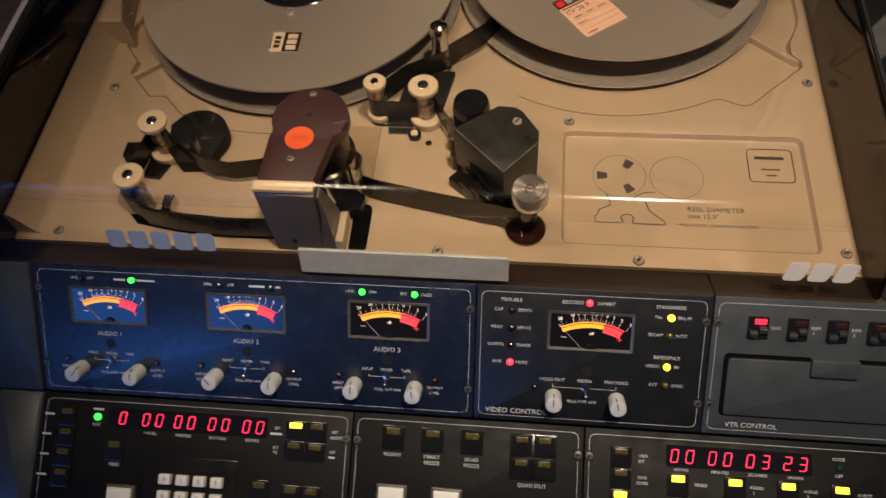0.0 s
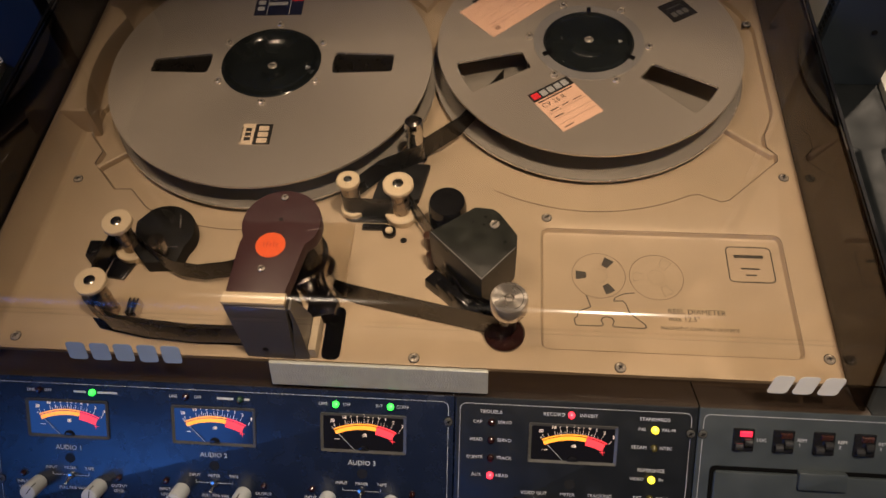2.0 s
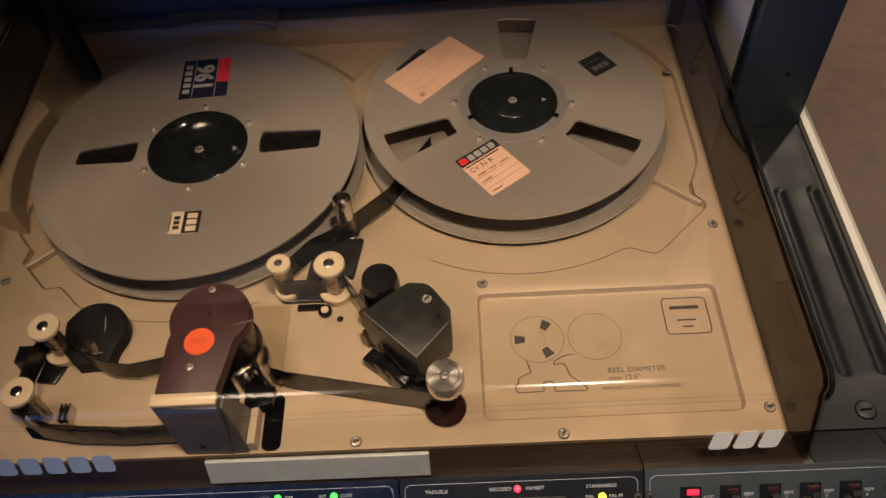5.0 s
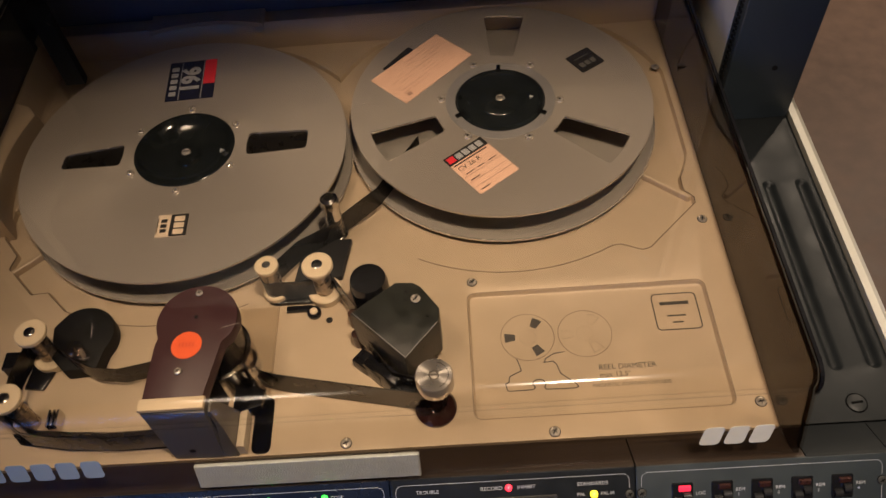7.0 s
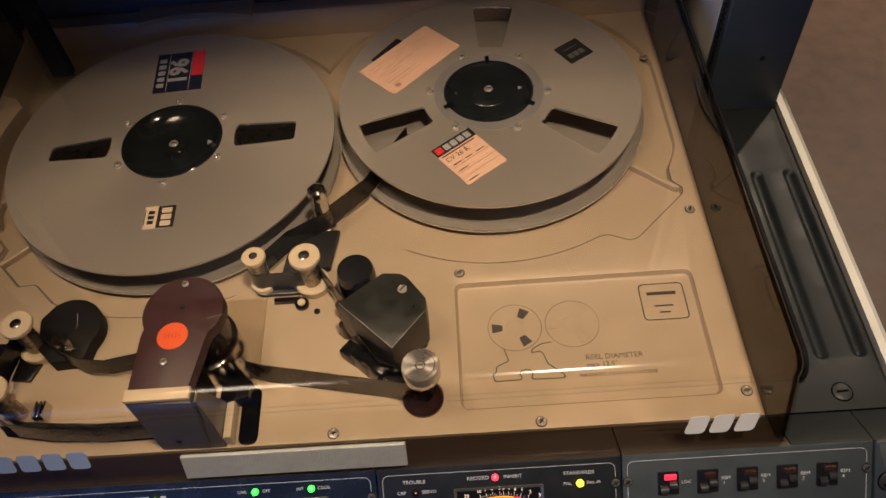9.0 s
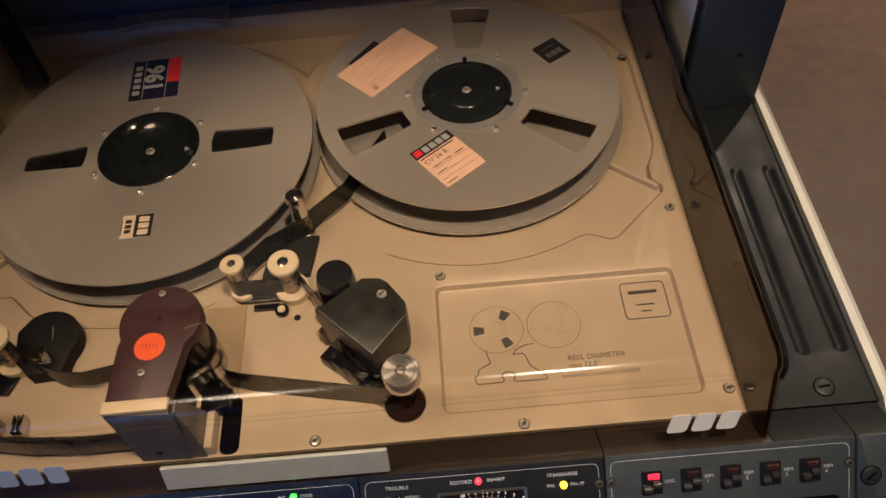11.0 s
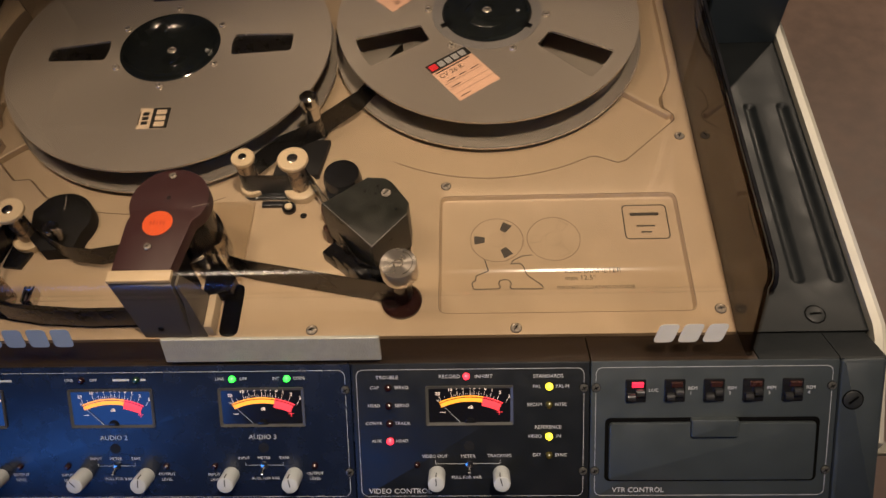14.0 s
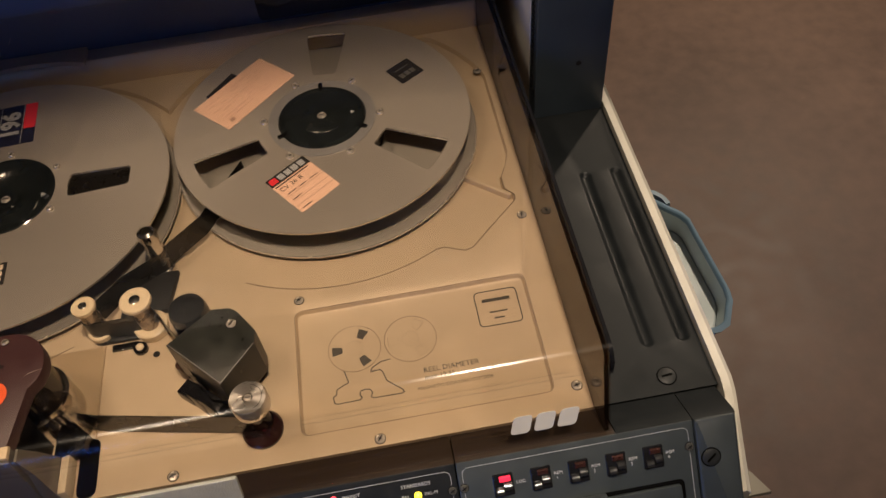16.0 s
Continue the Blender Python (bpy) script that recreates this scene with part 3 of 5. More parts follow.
def reel(name_label, centre, r, low_r, top, slots, low_slots, hub_r, screw_r, screw_a, pack_r, head_r):
    ob = thing("tape_reel", name_label, "tape reel", "reels on the deck", Matrix.Translation((centre[0], centre[1], DECK)))
    part("top_flange", flange(r, hub_r - 0.001, top - 0.0022, top, slots), FLANGE, ob)
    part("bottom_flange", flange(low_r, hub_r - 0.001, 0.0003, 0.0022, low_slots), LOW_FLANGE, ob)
    part("rim_edge", lathe_ring(low_r, 0.0003, 0.0024), SCREW, ob, "bright turned rim of the lower flange")
    for pts in slots:
        part("slot_edge", line(bmesh.new(), pts, 0.00035, top - 0.0020, top + 0.00012, True), SCREW, ob, "bright cut edge of the window")
    part("tape_pack", flange(pack_r, hub_r + 0.0006, 0.0024, top - 0.0025, []), PACK, ob, "dark brown wound magnetic tape")
    for k in range(6):
        a = radians(screw_a + 60 * k)
        bm = bmesh.new()
        lathe(bm, 0, 0, [(head_r, -0.0002), (head_r, 0.0012), (head_r * 0.86, 0.0021), (head_r * 0.58, 0.0025), (head_r * 0.45, 0.0019), (head_r * 0.2, 0.0017)], 20)
        screw = part("reel_screw", bm, SCREW, ob, "bright domed steel screw")
        screw.matrix_basis = pose(screw_r * math.cos(a), screw_r * math.sin(a), top, 0, 0, 37 * k)
        bm = bmesh.new()
        box(bm, -head_r * 0.4, head_r * 0.4, -head_r * 0.1, head_r * 0.1, 0.0016, 0.0019)
        box(bm, -head_r * 0.1, head_r * 0.1, -head_r * 0.4, head_r * 0.4, 0.0016, 0.00192)
        part("slot", bm, VOID, screw)
    return ob


LEFT_SLOTS = [rounded([(-0.1210, 0.0015), (-0.1215, -0.0175), (-0.0630, -0.0175), (-0.0615, -0.0030), (-0.0625, 0.0110)], 0.0042), rounded([(0.0640, -0.0145), (0.1235, -0.0105), (0.1240, 0.0145), (0.0640, 0.0160), (0.0625, 0.0005)], 0.0042)]
left_reel = reel("grey aluminium tape reel with two window slots and dark hub", CL, 0.1628, 0.1650, 0.0297, LEFT_SLOTS, [], 0.0515, 0.0566, 31, 0.140, 0.0036)
right_reel = reel("grey aluminium tape reel with three wide window slots", CR, 0.1520, 0.1575, 0.0310, [rounded(slot_outline((0, 0), a, 0.0680, 0.1360, 0.0120, 0.0222), 0.0035) for a in (84, 204, -36)], [], 0.0500, 0.0598, -6, 0.060, 0.0042)


def hub(parent, r, bowl):
    bm = bmesh.new()
    if bowl:
        prof = [(r, -0.0054), (r, 0.0290), (r - 0.002, 0.0305), (r - 0.0045, 0.0300), (r - 0.008, 0.0262), (r - 0.013, 0.0228), (r - 0.020, 0.0200), (r - 0.028, 0.0184), (0.014, 0.0178), (0.0125, 0.0195), (0.011, 0.0235), (0.004, 0.0245)]
    else:
        prof = [(r, -0.0054), (r, 0.0310), (r - 0.0015, 0.0330), (r - 0.004, 0.0335), (r - 0.006, 0.0315), (r * 0.5, 0.0310), (r * 0.45, 0.0325), (0.008, 0.0330), (0.006, 0.0335)]
    lathe(bm, 0, 0, prof, 56)
    core = part("hub", bm, HUB_BLACK, parent, "glossy black clamping hub")
    z = 0.0245 if bowl else 0.0335
    slotted("centre_screw", 0.0046, core, pose(0, 0, z), CHROME)
    bm = bmesh.new()
    zz = 0.0305 if bowl else 0.0336
    prism(bm, [(r * 0.66, -0.002), (r * 0.75, 0.0005), (r * 0.66, 0.003)], zz - 0.0085 if bowl else zz - 0.0022, (zz - 0.0066) if bowl else zz - 0.0014)
    part("arrow_mark", bm, WHITE_INK, core)
    return core


hub(left_reel, 0.0515, True)
hub(right_reel, 0.0452, False)
bm = flange(0.0555, 0.0454, 0.0311, 0.0318, [], 56)
part("clamp_ring", bm, STEEL, right_reel)
for a in (88, 205, -30):
    bm = bmesh.new()
    box(bm, 0.040, 0.0505, -0.0022, 0.0022, 0.0305, 0.0340, 0.0008)
    bm.transform(Matrix.Rotation(radians(a), 4, "Z"))
    part("clamp_lug", bm, BLACK, right_reel)


def label_on(parent, name, centre, at, w, h, turn, paper, draw, text):
    """A paper label on a flange; draw fills its printed layers in label coordinates."""
    m = pose(at[0] - centre[0], at[1] - centre[1], 0.02975 if parent is left_reel else 0.03105, 0, 0, turn)
    bm = bmesh.new()
    box(bm, -w / 2, w / 2, -h / 2, h / 2, 0, 0.00018, 0, 0.0006)
    ob = part(name, bm, paper, parent, text, smooth=False)
    ob.matrix_basis = m
    for title, mat, fn in draw:
        bm = bmesh.new()
        fn(bm)
        part(title, bm, mat, ob, smooth=False)
    return ob


Z0 = 0.0002
turned = Matrix.Rotation(radians(90), 4, "Z")


def maker_words(bm):
    for k in range(5):
        box(bm, -0.0228, -0.0152, -0.0230 + 0.0098 * k, -0.0165 + 0.0098 * k, Z0, Z0 + 0.0001, 0, 0.001)
    bar(bm, -0.0118, 0, 0.0007, 0.060, Z0)
    bar(bm, 0.0120, 0, 0.0007, 0.060, Z0)
    letters(bm, "196", 0.001, 0.0, 0.0265, Z0, turned, fat=0.0011)


label_on(left_reel, "maker_label", CL, (-0.3430, 0.4075), 0.0515, 0.0620, 3, NAVY_INK, (
    ("lettering", WHITE_INK, maker_words), ("red_field", RED_INK, lambda bm: box(bm, 0.0130, 0.0257, -0.0080, 0.0310, Z0, Z0 + 0.0001))), "navy, red and white maker's label")


def small_left(bm):
    box(bm, -0.0020, 0.0145, -0.013, 0.013, Z0, Z0 + 0.0001)
    for k in range(3):
        box(bm, -0.0108, -0.0050, -0.0080 + 0.0058 * k, -0.0038 + 0.0058 * k, Z0, Z0 + 0.0001)
    bar(bm, -0.0138, 0, 0.0008, 0.02, Z0)


def small_left_white(bm):
    for k in range(3):
        box(bm, 0.0015, 0.0112, -0.0108 + 0.0076 * k, -0.0048 + 0.0076 * k, Z0 + 0.00005, Z0 + 0.0002, 0, 0.001)


label_on(left_reel, "small_label", CL, (-0.3297, 0.2062), 0.0290, 0.0265, 1, PALE, (("black_print", INK, small_left), ("pale_print", PALE, small_left_white)), "small black and cream label")


def big_label_head(bm):
    box(bm, -0.0235, 0.0235, 0.0165, 0.0285, Z0, Z0 + 0.0001)


def big_label_words(bm):
    for k in range(4):
        box(bm, -0.0115 + 0.0082 * k, -0.0050 + 0.0082 * k, 0.0188, 0.0262, Z0 + 0.00005, Z0 + 0.0002, 0, 0.0008)


def big_label_ink(bm):
    letters(bm, "CV 26 R", -0.0205, 0.0080, 0.0078, Z0, centre=False)
    bar(bm, -0.001, 0.0142, 0.040, 0.0014, Z0)
    for x, y, w in ((-0.013, -0.0005, 0.010), (0.0, -0.0005, 0.008), (0.014, -0.0005, 0.010), (-0.014, -0.0095, 0.011), (-0.014, -0.0245, 0.011)):
        bar(bm, x, y, w, 0.0011, Z0)
    for y in (-0.0035, -0.0120, -0.0190):
        bar(bm, 0, y, 0.044, 0.0003, Z0)


label_on(right_reel, "maker_label", CR, (-0.0410, 0.2545), 0.0470, 0.0570, 36.5, PAPER, (
    ("black_head", INK, big_label_head), ("white_blocks", WHITE_INK, big_label_words), ("black_print", INK, big_label_ink), ("red_square", RED_INK, lambda bm: box(bm, -0.0215, -0.0135, 0.0190, 0.0265, Z0 + 0.00005, Z0 + 0.0002))), "salmon paper label with a black head")


def note_ink(bm):
    rng = random.Random(4)
    for row in range(8):
        x = -0.040
        while x < 0.036:
            w = rng.uniform(0.003, 0.011)
            if rng.random() < 0.55:
                bar(bm, x + w / 2, 0.0185 - row * 0.0047, w, 0.0007, Z0)
            x += w + 0.003
    box(bm, -0.0395, -0.0335, -0.0215, -0.0165, Z0, Z0 + 0.0001)


label_on(right_reel, "note_label", CR, (-0.1180, 0.4140), 0.0430, 0.0120, 50, INK, (), "strip of black label under the note")
slip = label_on(right_reel, "note_label", CR, (-0.0945, 0.3990), 0.0985, 0.0535, 44.2, PAPER, (("faded_print", FAINT_INK, note_ink),), "salmon paper slip with faded print")
slip.matrix_basis = slip.matrix_basis @ Matrix.Translation((0, 0, 0.0003))


def badge_ink(bm):
    for k in range(3):
        box(bm, -0.0100 + 0.0070 * k, -0.0045 + 0.0070 * k, -0.0080, -0.0010, Z0, Z0 + 0.0001, 0, 0.0008)
    bar(bm, 0, 0.006, 0.018, 0.0012, Z0)


label_on(right_reel, "small_label", CR, (0.0770, 0.3928), 0.0300, 0.0290, 33, INK, (("pale_print", DIM_INK, badge_ink),), "small dark label with pale print")


# ---- tape path ----
def ribbon(bm, pts, z0=0.9045, z1=0.9300, width=0.0006):
    line(bm, pts, width, z0, z1)


def wrap(cx, cy, r, a0, a1, n=10):
    return circle(cx, cy, r, n, a0, a1) if a1 > a0 else circle(cx, cy, r, n, a1, a0)[::-1]


tape = thing("magnetic_tape", "dark glossy magnetic tape threaded round the guides", "tape")
bm = bmesh.new()
ribbon(bm, [(-0.100, 0.300), (-0.140, 0.235)] + wrap(-0.1795, 0.2040, 0.0075, 10, -60) + [(-0.21, 0.178)] + wrap(-0.2315, 0.1410, 0.0085, 150, 300) + wrap(-0.1875, 0.1380, 0.0085, 215, 20) + [(-0.165, 0.118), (-0.150, 0.095)])
part("tape_run", bm, TAPE, tape)
bm = bmesh.new()
ribbon(bm, [(-0.150, 0.080), (-0.125, 0.04)] + wrap(-0.0890, 0.0245, 0.0060, 120, -95) + [(-0.1050, 0.0205), (-0.1600, 0.0318), (-0.2170, 0.0438), (-0.2430, 0.0520)], 0.9015, 0.9305)
part("tape_run", bm, TAPE, tape)
bm = bmesh.new()
ribbon(bm, [(-0.300, 0.072), (-0.325, 0.0625), (-0.350, 0.058), (-0.372, 0.061), (-0.39, 0.070)] + wrap(-0.4250, 0.0880, 0.0090, 20, 180) + [(-0.4395, 0.06)] + wrap(-0.4285, 0.0260, 0.0095, 180, 265) + [(-0.415, 0.0065), (-0.385, 0.001), (-0.345, -0.002), (-0.299, -0.001)], 0.9070, 0.9300)
part("tape_run", bm, TAPE, tape)

bm = bmesh.new()
ribbon(bm, [(-0.430, 0.0250), (-0.421, 0.0165), (-0.408, 0.0125), (-0.380, 0.0095), (-0.345, 0.0070), (-0.300, 0.0075)], 0.9040, 0.9200)
part("tape_run", bm, TAPE, tape)
# Flat strip on the plate, painted black for the dark below the tape.
bm = bmesh.new()
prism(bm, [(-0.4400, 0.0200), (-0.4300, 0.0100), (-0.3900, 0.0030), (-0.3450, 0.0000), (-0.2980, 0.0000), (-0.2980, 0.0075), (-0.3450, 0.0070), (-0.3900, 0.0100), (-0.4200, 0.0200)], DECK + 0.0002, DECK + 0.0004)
part("tape_channel", bm, VOID, deck, "flat black strip under the tape")


def roller(x, y, r, core, low=True):
    ob = part("guide_roller", lathe(bmesh.new(), x, y, [(core, DECK), (core, 0.9435), (core * 0.9, 0.944)], 28), ROLLER_STEEL, deck, "steel roller with cream flanges")
    part("upper_flange", lathe(bmesh.new(), x, y, [(r * 0.9, 0.9425), (r, 0.9432), (r, 0.9462), (r * 0.93, 0.9470)], 32), CREAM, ob)
    part("pin", lathe(bmesh.new(), x, y, [(r * 0.36, 0.945), (r * 0.36, 0.9476), (r * 0.3, 0.948)], 18), CHROME, ob, "steel pin")
    if low:
        part("lower_flange", lathe(bmesh.new(), x, y, [(r * 1.05, DECK), (r * 1.12, 0.9050), (r * 1.12, 0.9085), (r, 0.9095)], 32), CREAM, ob)
    return ob


roller(-0.4225, 0.0880, 0.0130, 0.0078)
roller(-0.4262, 0.0285, 0.0130, 0.0078, False)
roller(-0.2315, 0.1410, 0.0102, 0.0080)
roller(-0.1875, 0.1380, 0.0134, 0.0082)
# pivot arm plate and its small latch
bm = bmesh.new()
prism(bm, [(-0.2165, 0.1500), (-0.1735, 0.1530), (-0.1660, 0.1955), (-0.2095, 0.1965)], DECK + 0.0002, 0.9065, 0.0012)
part("arm_plate", bm, BLACK_MATT, deck)
bm = bmesh.new()
prism(bm, rrect(-0.2405, 0.1290, -0.1780, 0.1500, 0.009), DECK + 0.0002, 0.9042, 0.0008)
part("roller_arm", bm, BLACK, deck)
bm = bmesh.new()
lathe(bm, -0.1970, 0.1185, [(0.0062, DECK), (0.0062, 0.9035), (0.004, 0.904)], 20)
box(bm, -0.222, -0.199, 0.1205, 0.1265, DECK, 0.903, 0.0006)
part("latch", bm, BLACK, deck)
part("latch_pin", lathe(bmesh.new(), -0.1970, 0.1185, [(0.0034, 0.9035), (0.0034, 0.9055), (0.0025, 0.906)], 16), CREAM, deck)
part("dowel_hole", lathe(bmesh.new(), -0.1835, 0.1110, [(0.0030, DECK - 0.001), (0.0030, DECK + 0.0004)], 16), BLACK_MATT, deck)
# clear guide post
post = part("guide_post", lathe(bmesh.new(), -0.1795, 0.2040, [(0.0100, DECK), (0.0100, 0.905), (0.0078, 0.906), (0.0078, 0.944), (0.0088, 0.9455), (0.0088, 0.952), (0.0078, 0.9555), (0.0050, 0.9575)], 28), CHROME, deck, "polished steel tape guide post")
# pinch roller cap
part("pinch_roller", lathe(bmesh.new(), -0.1440, 0.1225, [(0.0160, DECK), (0.0165, 0.905), (0.0165, 0.938), (0.0150, 0.944), (0.0070, 0.9455), (0.0065, 0.9435), (0.002, 0.943)], 36), BLACK, deck, "glossy black rubber pinch roller")
# audio head block
HB = [(-0.1556, 0.0817), (-0.1114, 0.0368), (-0.0846, 0.0688), (-0.0843, 0.0821), (-0.0985, 0.1030), (-0.1045, 0.1075), (-0.1194, 0.1088)]
head = part("head_cover", prism(bmesh.new(), HB, 0.911, 0.9555, 0.0016), material("dark_green_black_enamel", (0.027, 0.030, 0.026), 0.33, 0, 0.3, 70, 0.4, 600, stain=0.15), deck, "dark green-black enamelled head cover")
bm = bmesh.new()
line(bm, [(x, y) for x, y in inset(HB, 0.0011)[:3]], 0.0005, 0.9549, 0.95535)
part("worn_edge", bm, STEEL, head, "paint worn to bright metal", smooth=False)
slotted("cover_screw", 0.0042, head, pose(-0.1030, 0.0910, 0.9555, 0, 0, 50), CHROME)
bm = bmesh.new()
prism(bm, inset(HB, 0.006), DECK, 0.9105)
part("head_base", bm, BLACK_MATT, head)
for x, y, w, h, a, z1 in ((-0.1500, 0.0640, 0.016, 0.014, -40, 0.912), (-0.1400, 0.0530, 0.020, 0.010, -45, 0.918), (-0.1280, 0.0430, 0.022, 0.011, -42, 0.924), (-0.1190, 0.0320, 0.018, 0.010, -30, 0.915)):
    bm = bmesh.new()
    box(bm, -w / 2, w / 2, -h / 2, h / 2, DECK, z1, 0.0012, 0.001)
    bm.transform(pose(x, y, 0, 0, 0, a))
    part("head_bracket", bm, BLACK, head)
for x, y in ((-0.1115, 0.0905), (-0.1205, 0.0930), (-0.1105, 0.0985)):
    part("adjusting_hole", lathe(bmesh.new(), x, y, [(0.0012, 0.955), (0.0012, 0.9557)], 10), BLACK_MATT, head)
for x, y in ((-0.1560, 0.0850), (-0.1600, 0.1050)):
    part("small_post", lathe(bmesh.new(), x, y, [(0.0045, DECK), (0.0045, 0.918), (0.003, 0.919)], 16), material("brown_post", (0.06, 0.03, 0.02), 0.3), deck)
# capstan with a turned steel cap
cap = part("capstan", lathe(bmesh.new(), -0.0920, 0.0205, [(0.0165, DECK), (0.0168, 0.903), (0.0150, 0.905), (0.0055, 0.906), (0.0055, 0.945)], 36), material("dark_red_brown_gloss", (0.020, 0.007, 0.006), 0.12, 0, 0.2, 60), deck, "capstan with turned steel cap")
bm = bmesh.new()
lathe(bm, -0.0898, 0.0195, [(0.0100, 0.9440), (0.0140, 0.9450), (0.0145, 0.9460), (0.0145, 0.9585), (0.0136, 0.9600), (0.0040, 0.9600), (0.0035, 0.9580)], 48)
turned_cap = part("cap", bm, CAP_STEEL, cap, "turned steel cap")
slotted("cap_screw", 0.0032, turned_cap, pose(-0.0898, 0.0195, 0.9585), CHROME)
part("clip_groove", line(bmesh.new(), circle(-0.0898, 0.0195, 0.0108, 22, -70, 75), 0.0004, 0.9598, 0.9602), VOID, turned_cap, smooth=False)
# scanner housing
CAST = material("grey_cast_plate", (0.15, 0.14, 0.125), 0.35, 0, 0.10, 60, 0.1, 700, spec=0.5)
SC = Vector((-0.2700, 0.0690))
ring = circle(SC.x, SC.y, 0.0315, 26, -28, 208)
hood = ring + [(-0.2995, 0.0480), (-0.3005, 0.0040), (-0.2560, 0.0020), (-0.2480, 0.0480)]
scanner = part("scanner_hood", prism(bmesh.new(), hood, 0.9680, 0.9800, 0.0014), MAROON, deck, "maroon enamelled scanner hood")
bm = bmesh.new()
lathe(bm, SC.x, SC.y, [(0.0300, DECK), (0.0300, 0.933), (0.029, 0.9335)], 48)
part("scanner_drum", bm, CHROME, scanner, "polished steel head drum")
part("drum_top", lathe(bmesh.new(), SC.x, SC.y, [(0.0270, 0.9336), (0.0270, 0.9660), (0.0255, 0.9678)], 40), BLACK, scanner, "black upper drum")
bm = bmesh.new()
prism(bm, [(-0.2975, 0.0100), (-0.2660, 0.0080), (-0.2620, 0.0450), (-0.2975, 0.0450)], DECK + 0.0003, 0.9678)
part("hood_support", bm, BLACK_MATT, scanner)
part("sticker", lathe(bmesh.new(), -0.2742, 0.0462, [(0.0116, 0.9801), (0.0116, 0.9804)], 36), ORANGE, scanner, "round orange sticker")
bm = bmesh.new()
for k in range(5):
    box(bm, -0.2800 + 0.0026 * k, -0.2790 + 0.0026 * k, 0.0445, 0.0480 + 0.001 * (k % 2), 0.9804, 0.9805)
part("sticker_marks", bm, material("faded_red_ink", (0.5, 0.05, 0.02), 0.6), scanner, smooth=False)
for x, y in ((-0.2715, 0.0930), (-0.2772, 0.0245)):
    slotted("hood_screw", 0.0030, scanner, pose(x, y, 0.98, 0, 0, 30), CHROME, True)
part("hood_hole", lathe(bmesh.new(), -0.2705, 0.0710, [(0.0018, 0.9795), (0.0018, 0.9802)], 12), BLACK_MATT, scanner)
bm = bmesh.new()
loft(bm, [[(-0.3015, -0.0010, 0.9765), (-0.2550, -0.0030, 0.9765), (-0.2550, 0.0030, 0.9765), (-0.3015, 0.0035, 0.9765)], [(-0.3020, -0.0055, 0.9745), (-0.2545, -0.0075, 0.9745), (-0.2545, 0.0035, 0.9745), (-0.3020, 0.0040, 0.9745)], [(-0.2990, -0.0095, 0.9005), (-0.2600, -0.0105, 0.9005), (-0.2600, 0.0035, 0.9005), (-0.2990, 0.0040, 0.9005)]])
front = part("front_plate", bm, CAST, scanner, "grey angled front plate")
part("plate_hole", lathe(bmesh.new(), 0, 0, [(0.0024, 0), (0.0024, 0.0004)], 14), BLACK_MATT, front).matrix_basis = Matrix.Translation((-0.2815, -0.0098, 0.915)) @ Matrix.Rotation(radians(87), 4, "X")
bm = bmesh.new()
box(bm, -0.3022, -0.2543, -0.0060, 0.0036, 0.9766, 0.9802, 0.0008)
part("edge_strip", bm, CREAM, front, "cream edge strip")
bm = bmesh.new()
loft(bm, [[(x0, y0, z), (x1, y0, z), (x1, y1, z), (x0, y1, z)] for x0, x1, y0, y1, z in ((-0.2598, -0.2482, -0.0100, 0.0235, 0.9006), (-0.2580, -0.2484, -0.0085, 0.0200, 0.9200), (-0.2536, -0.2495, -0.0062, 0.0120, 0.9480), (-0.2532, -0.2515, -0.0055, 0.0040, 0.9720))])
part("side_foot", bm, CAST, scanner, "grey cast foot")
bm = bmesh.new()
box(bm, -0.2480, -0.2418, -0.0085, 0.0235, 0.9008, 0.9150, 0.0008)
part("foot_bar", bm, FOOT, scanner, "cream painted bar on the foot")
# Cable slot as a flat patch, its inner shade painted black.
bm = bmesh.new()
prism(bm, rrect(-0.2400, -0.0095, -0.2245, 0.0400, 0.006), DECK - 0.0005, DECK + 0.0006)
part("cable_slot", bm, VOID, deck)
# Thin tinted sheet added for the deck's darker, shadowed tone by the scanner.
bm = bmesh.new()
prism(bm, rrect(-0.3080, 0.0420, -0.2293, 0.1270, 0.003), DECK + 0.0003, DECK + 0.0026, 0.0006)
part("guard_plate", bm, TINT_SHEET, deck, "thin clear sheet that darkens the deck")
bm = bmesh.new()
prism(bm, [(-0.2540, 0.0190), (-0.2310, 0.0250), (-0.2300, 0.0390), (-0.2420, 0.0460), (-0.2540, 0.0460)], DECK + 0.0030, 0.9160, 0.0012)
part("scanner_base", bm, BLACK, scanner, "black scanner base")
# clear knobs
for x, y, r, z in ((-0.2400, 0.0490, 0.0118, 0.950), (-0.3890, 0.0780, 0.0068, 0.936)):
    knob = part("clear_knob", lathe(bmesh.new(), x, y, [(r * 0.6, DECK), (r * 0.6, z - 0.016), (r, z - 0.015), (r, z - 0.001), (r * 0.9, z), (r * 0.78, z), (r * 0.74, z - 0.0012), (r * 0.2, z - 0.0012)], 32), CLEAR, deck, "clear acrylic knob")
    part("steel_core", lathe(bmesh.new(), x, y, [(r * 0.24, DECK), (r * 0.24, z - 0.0022)], 16), CHROME, knob)
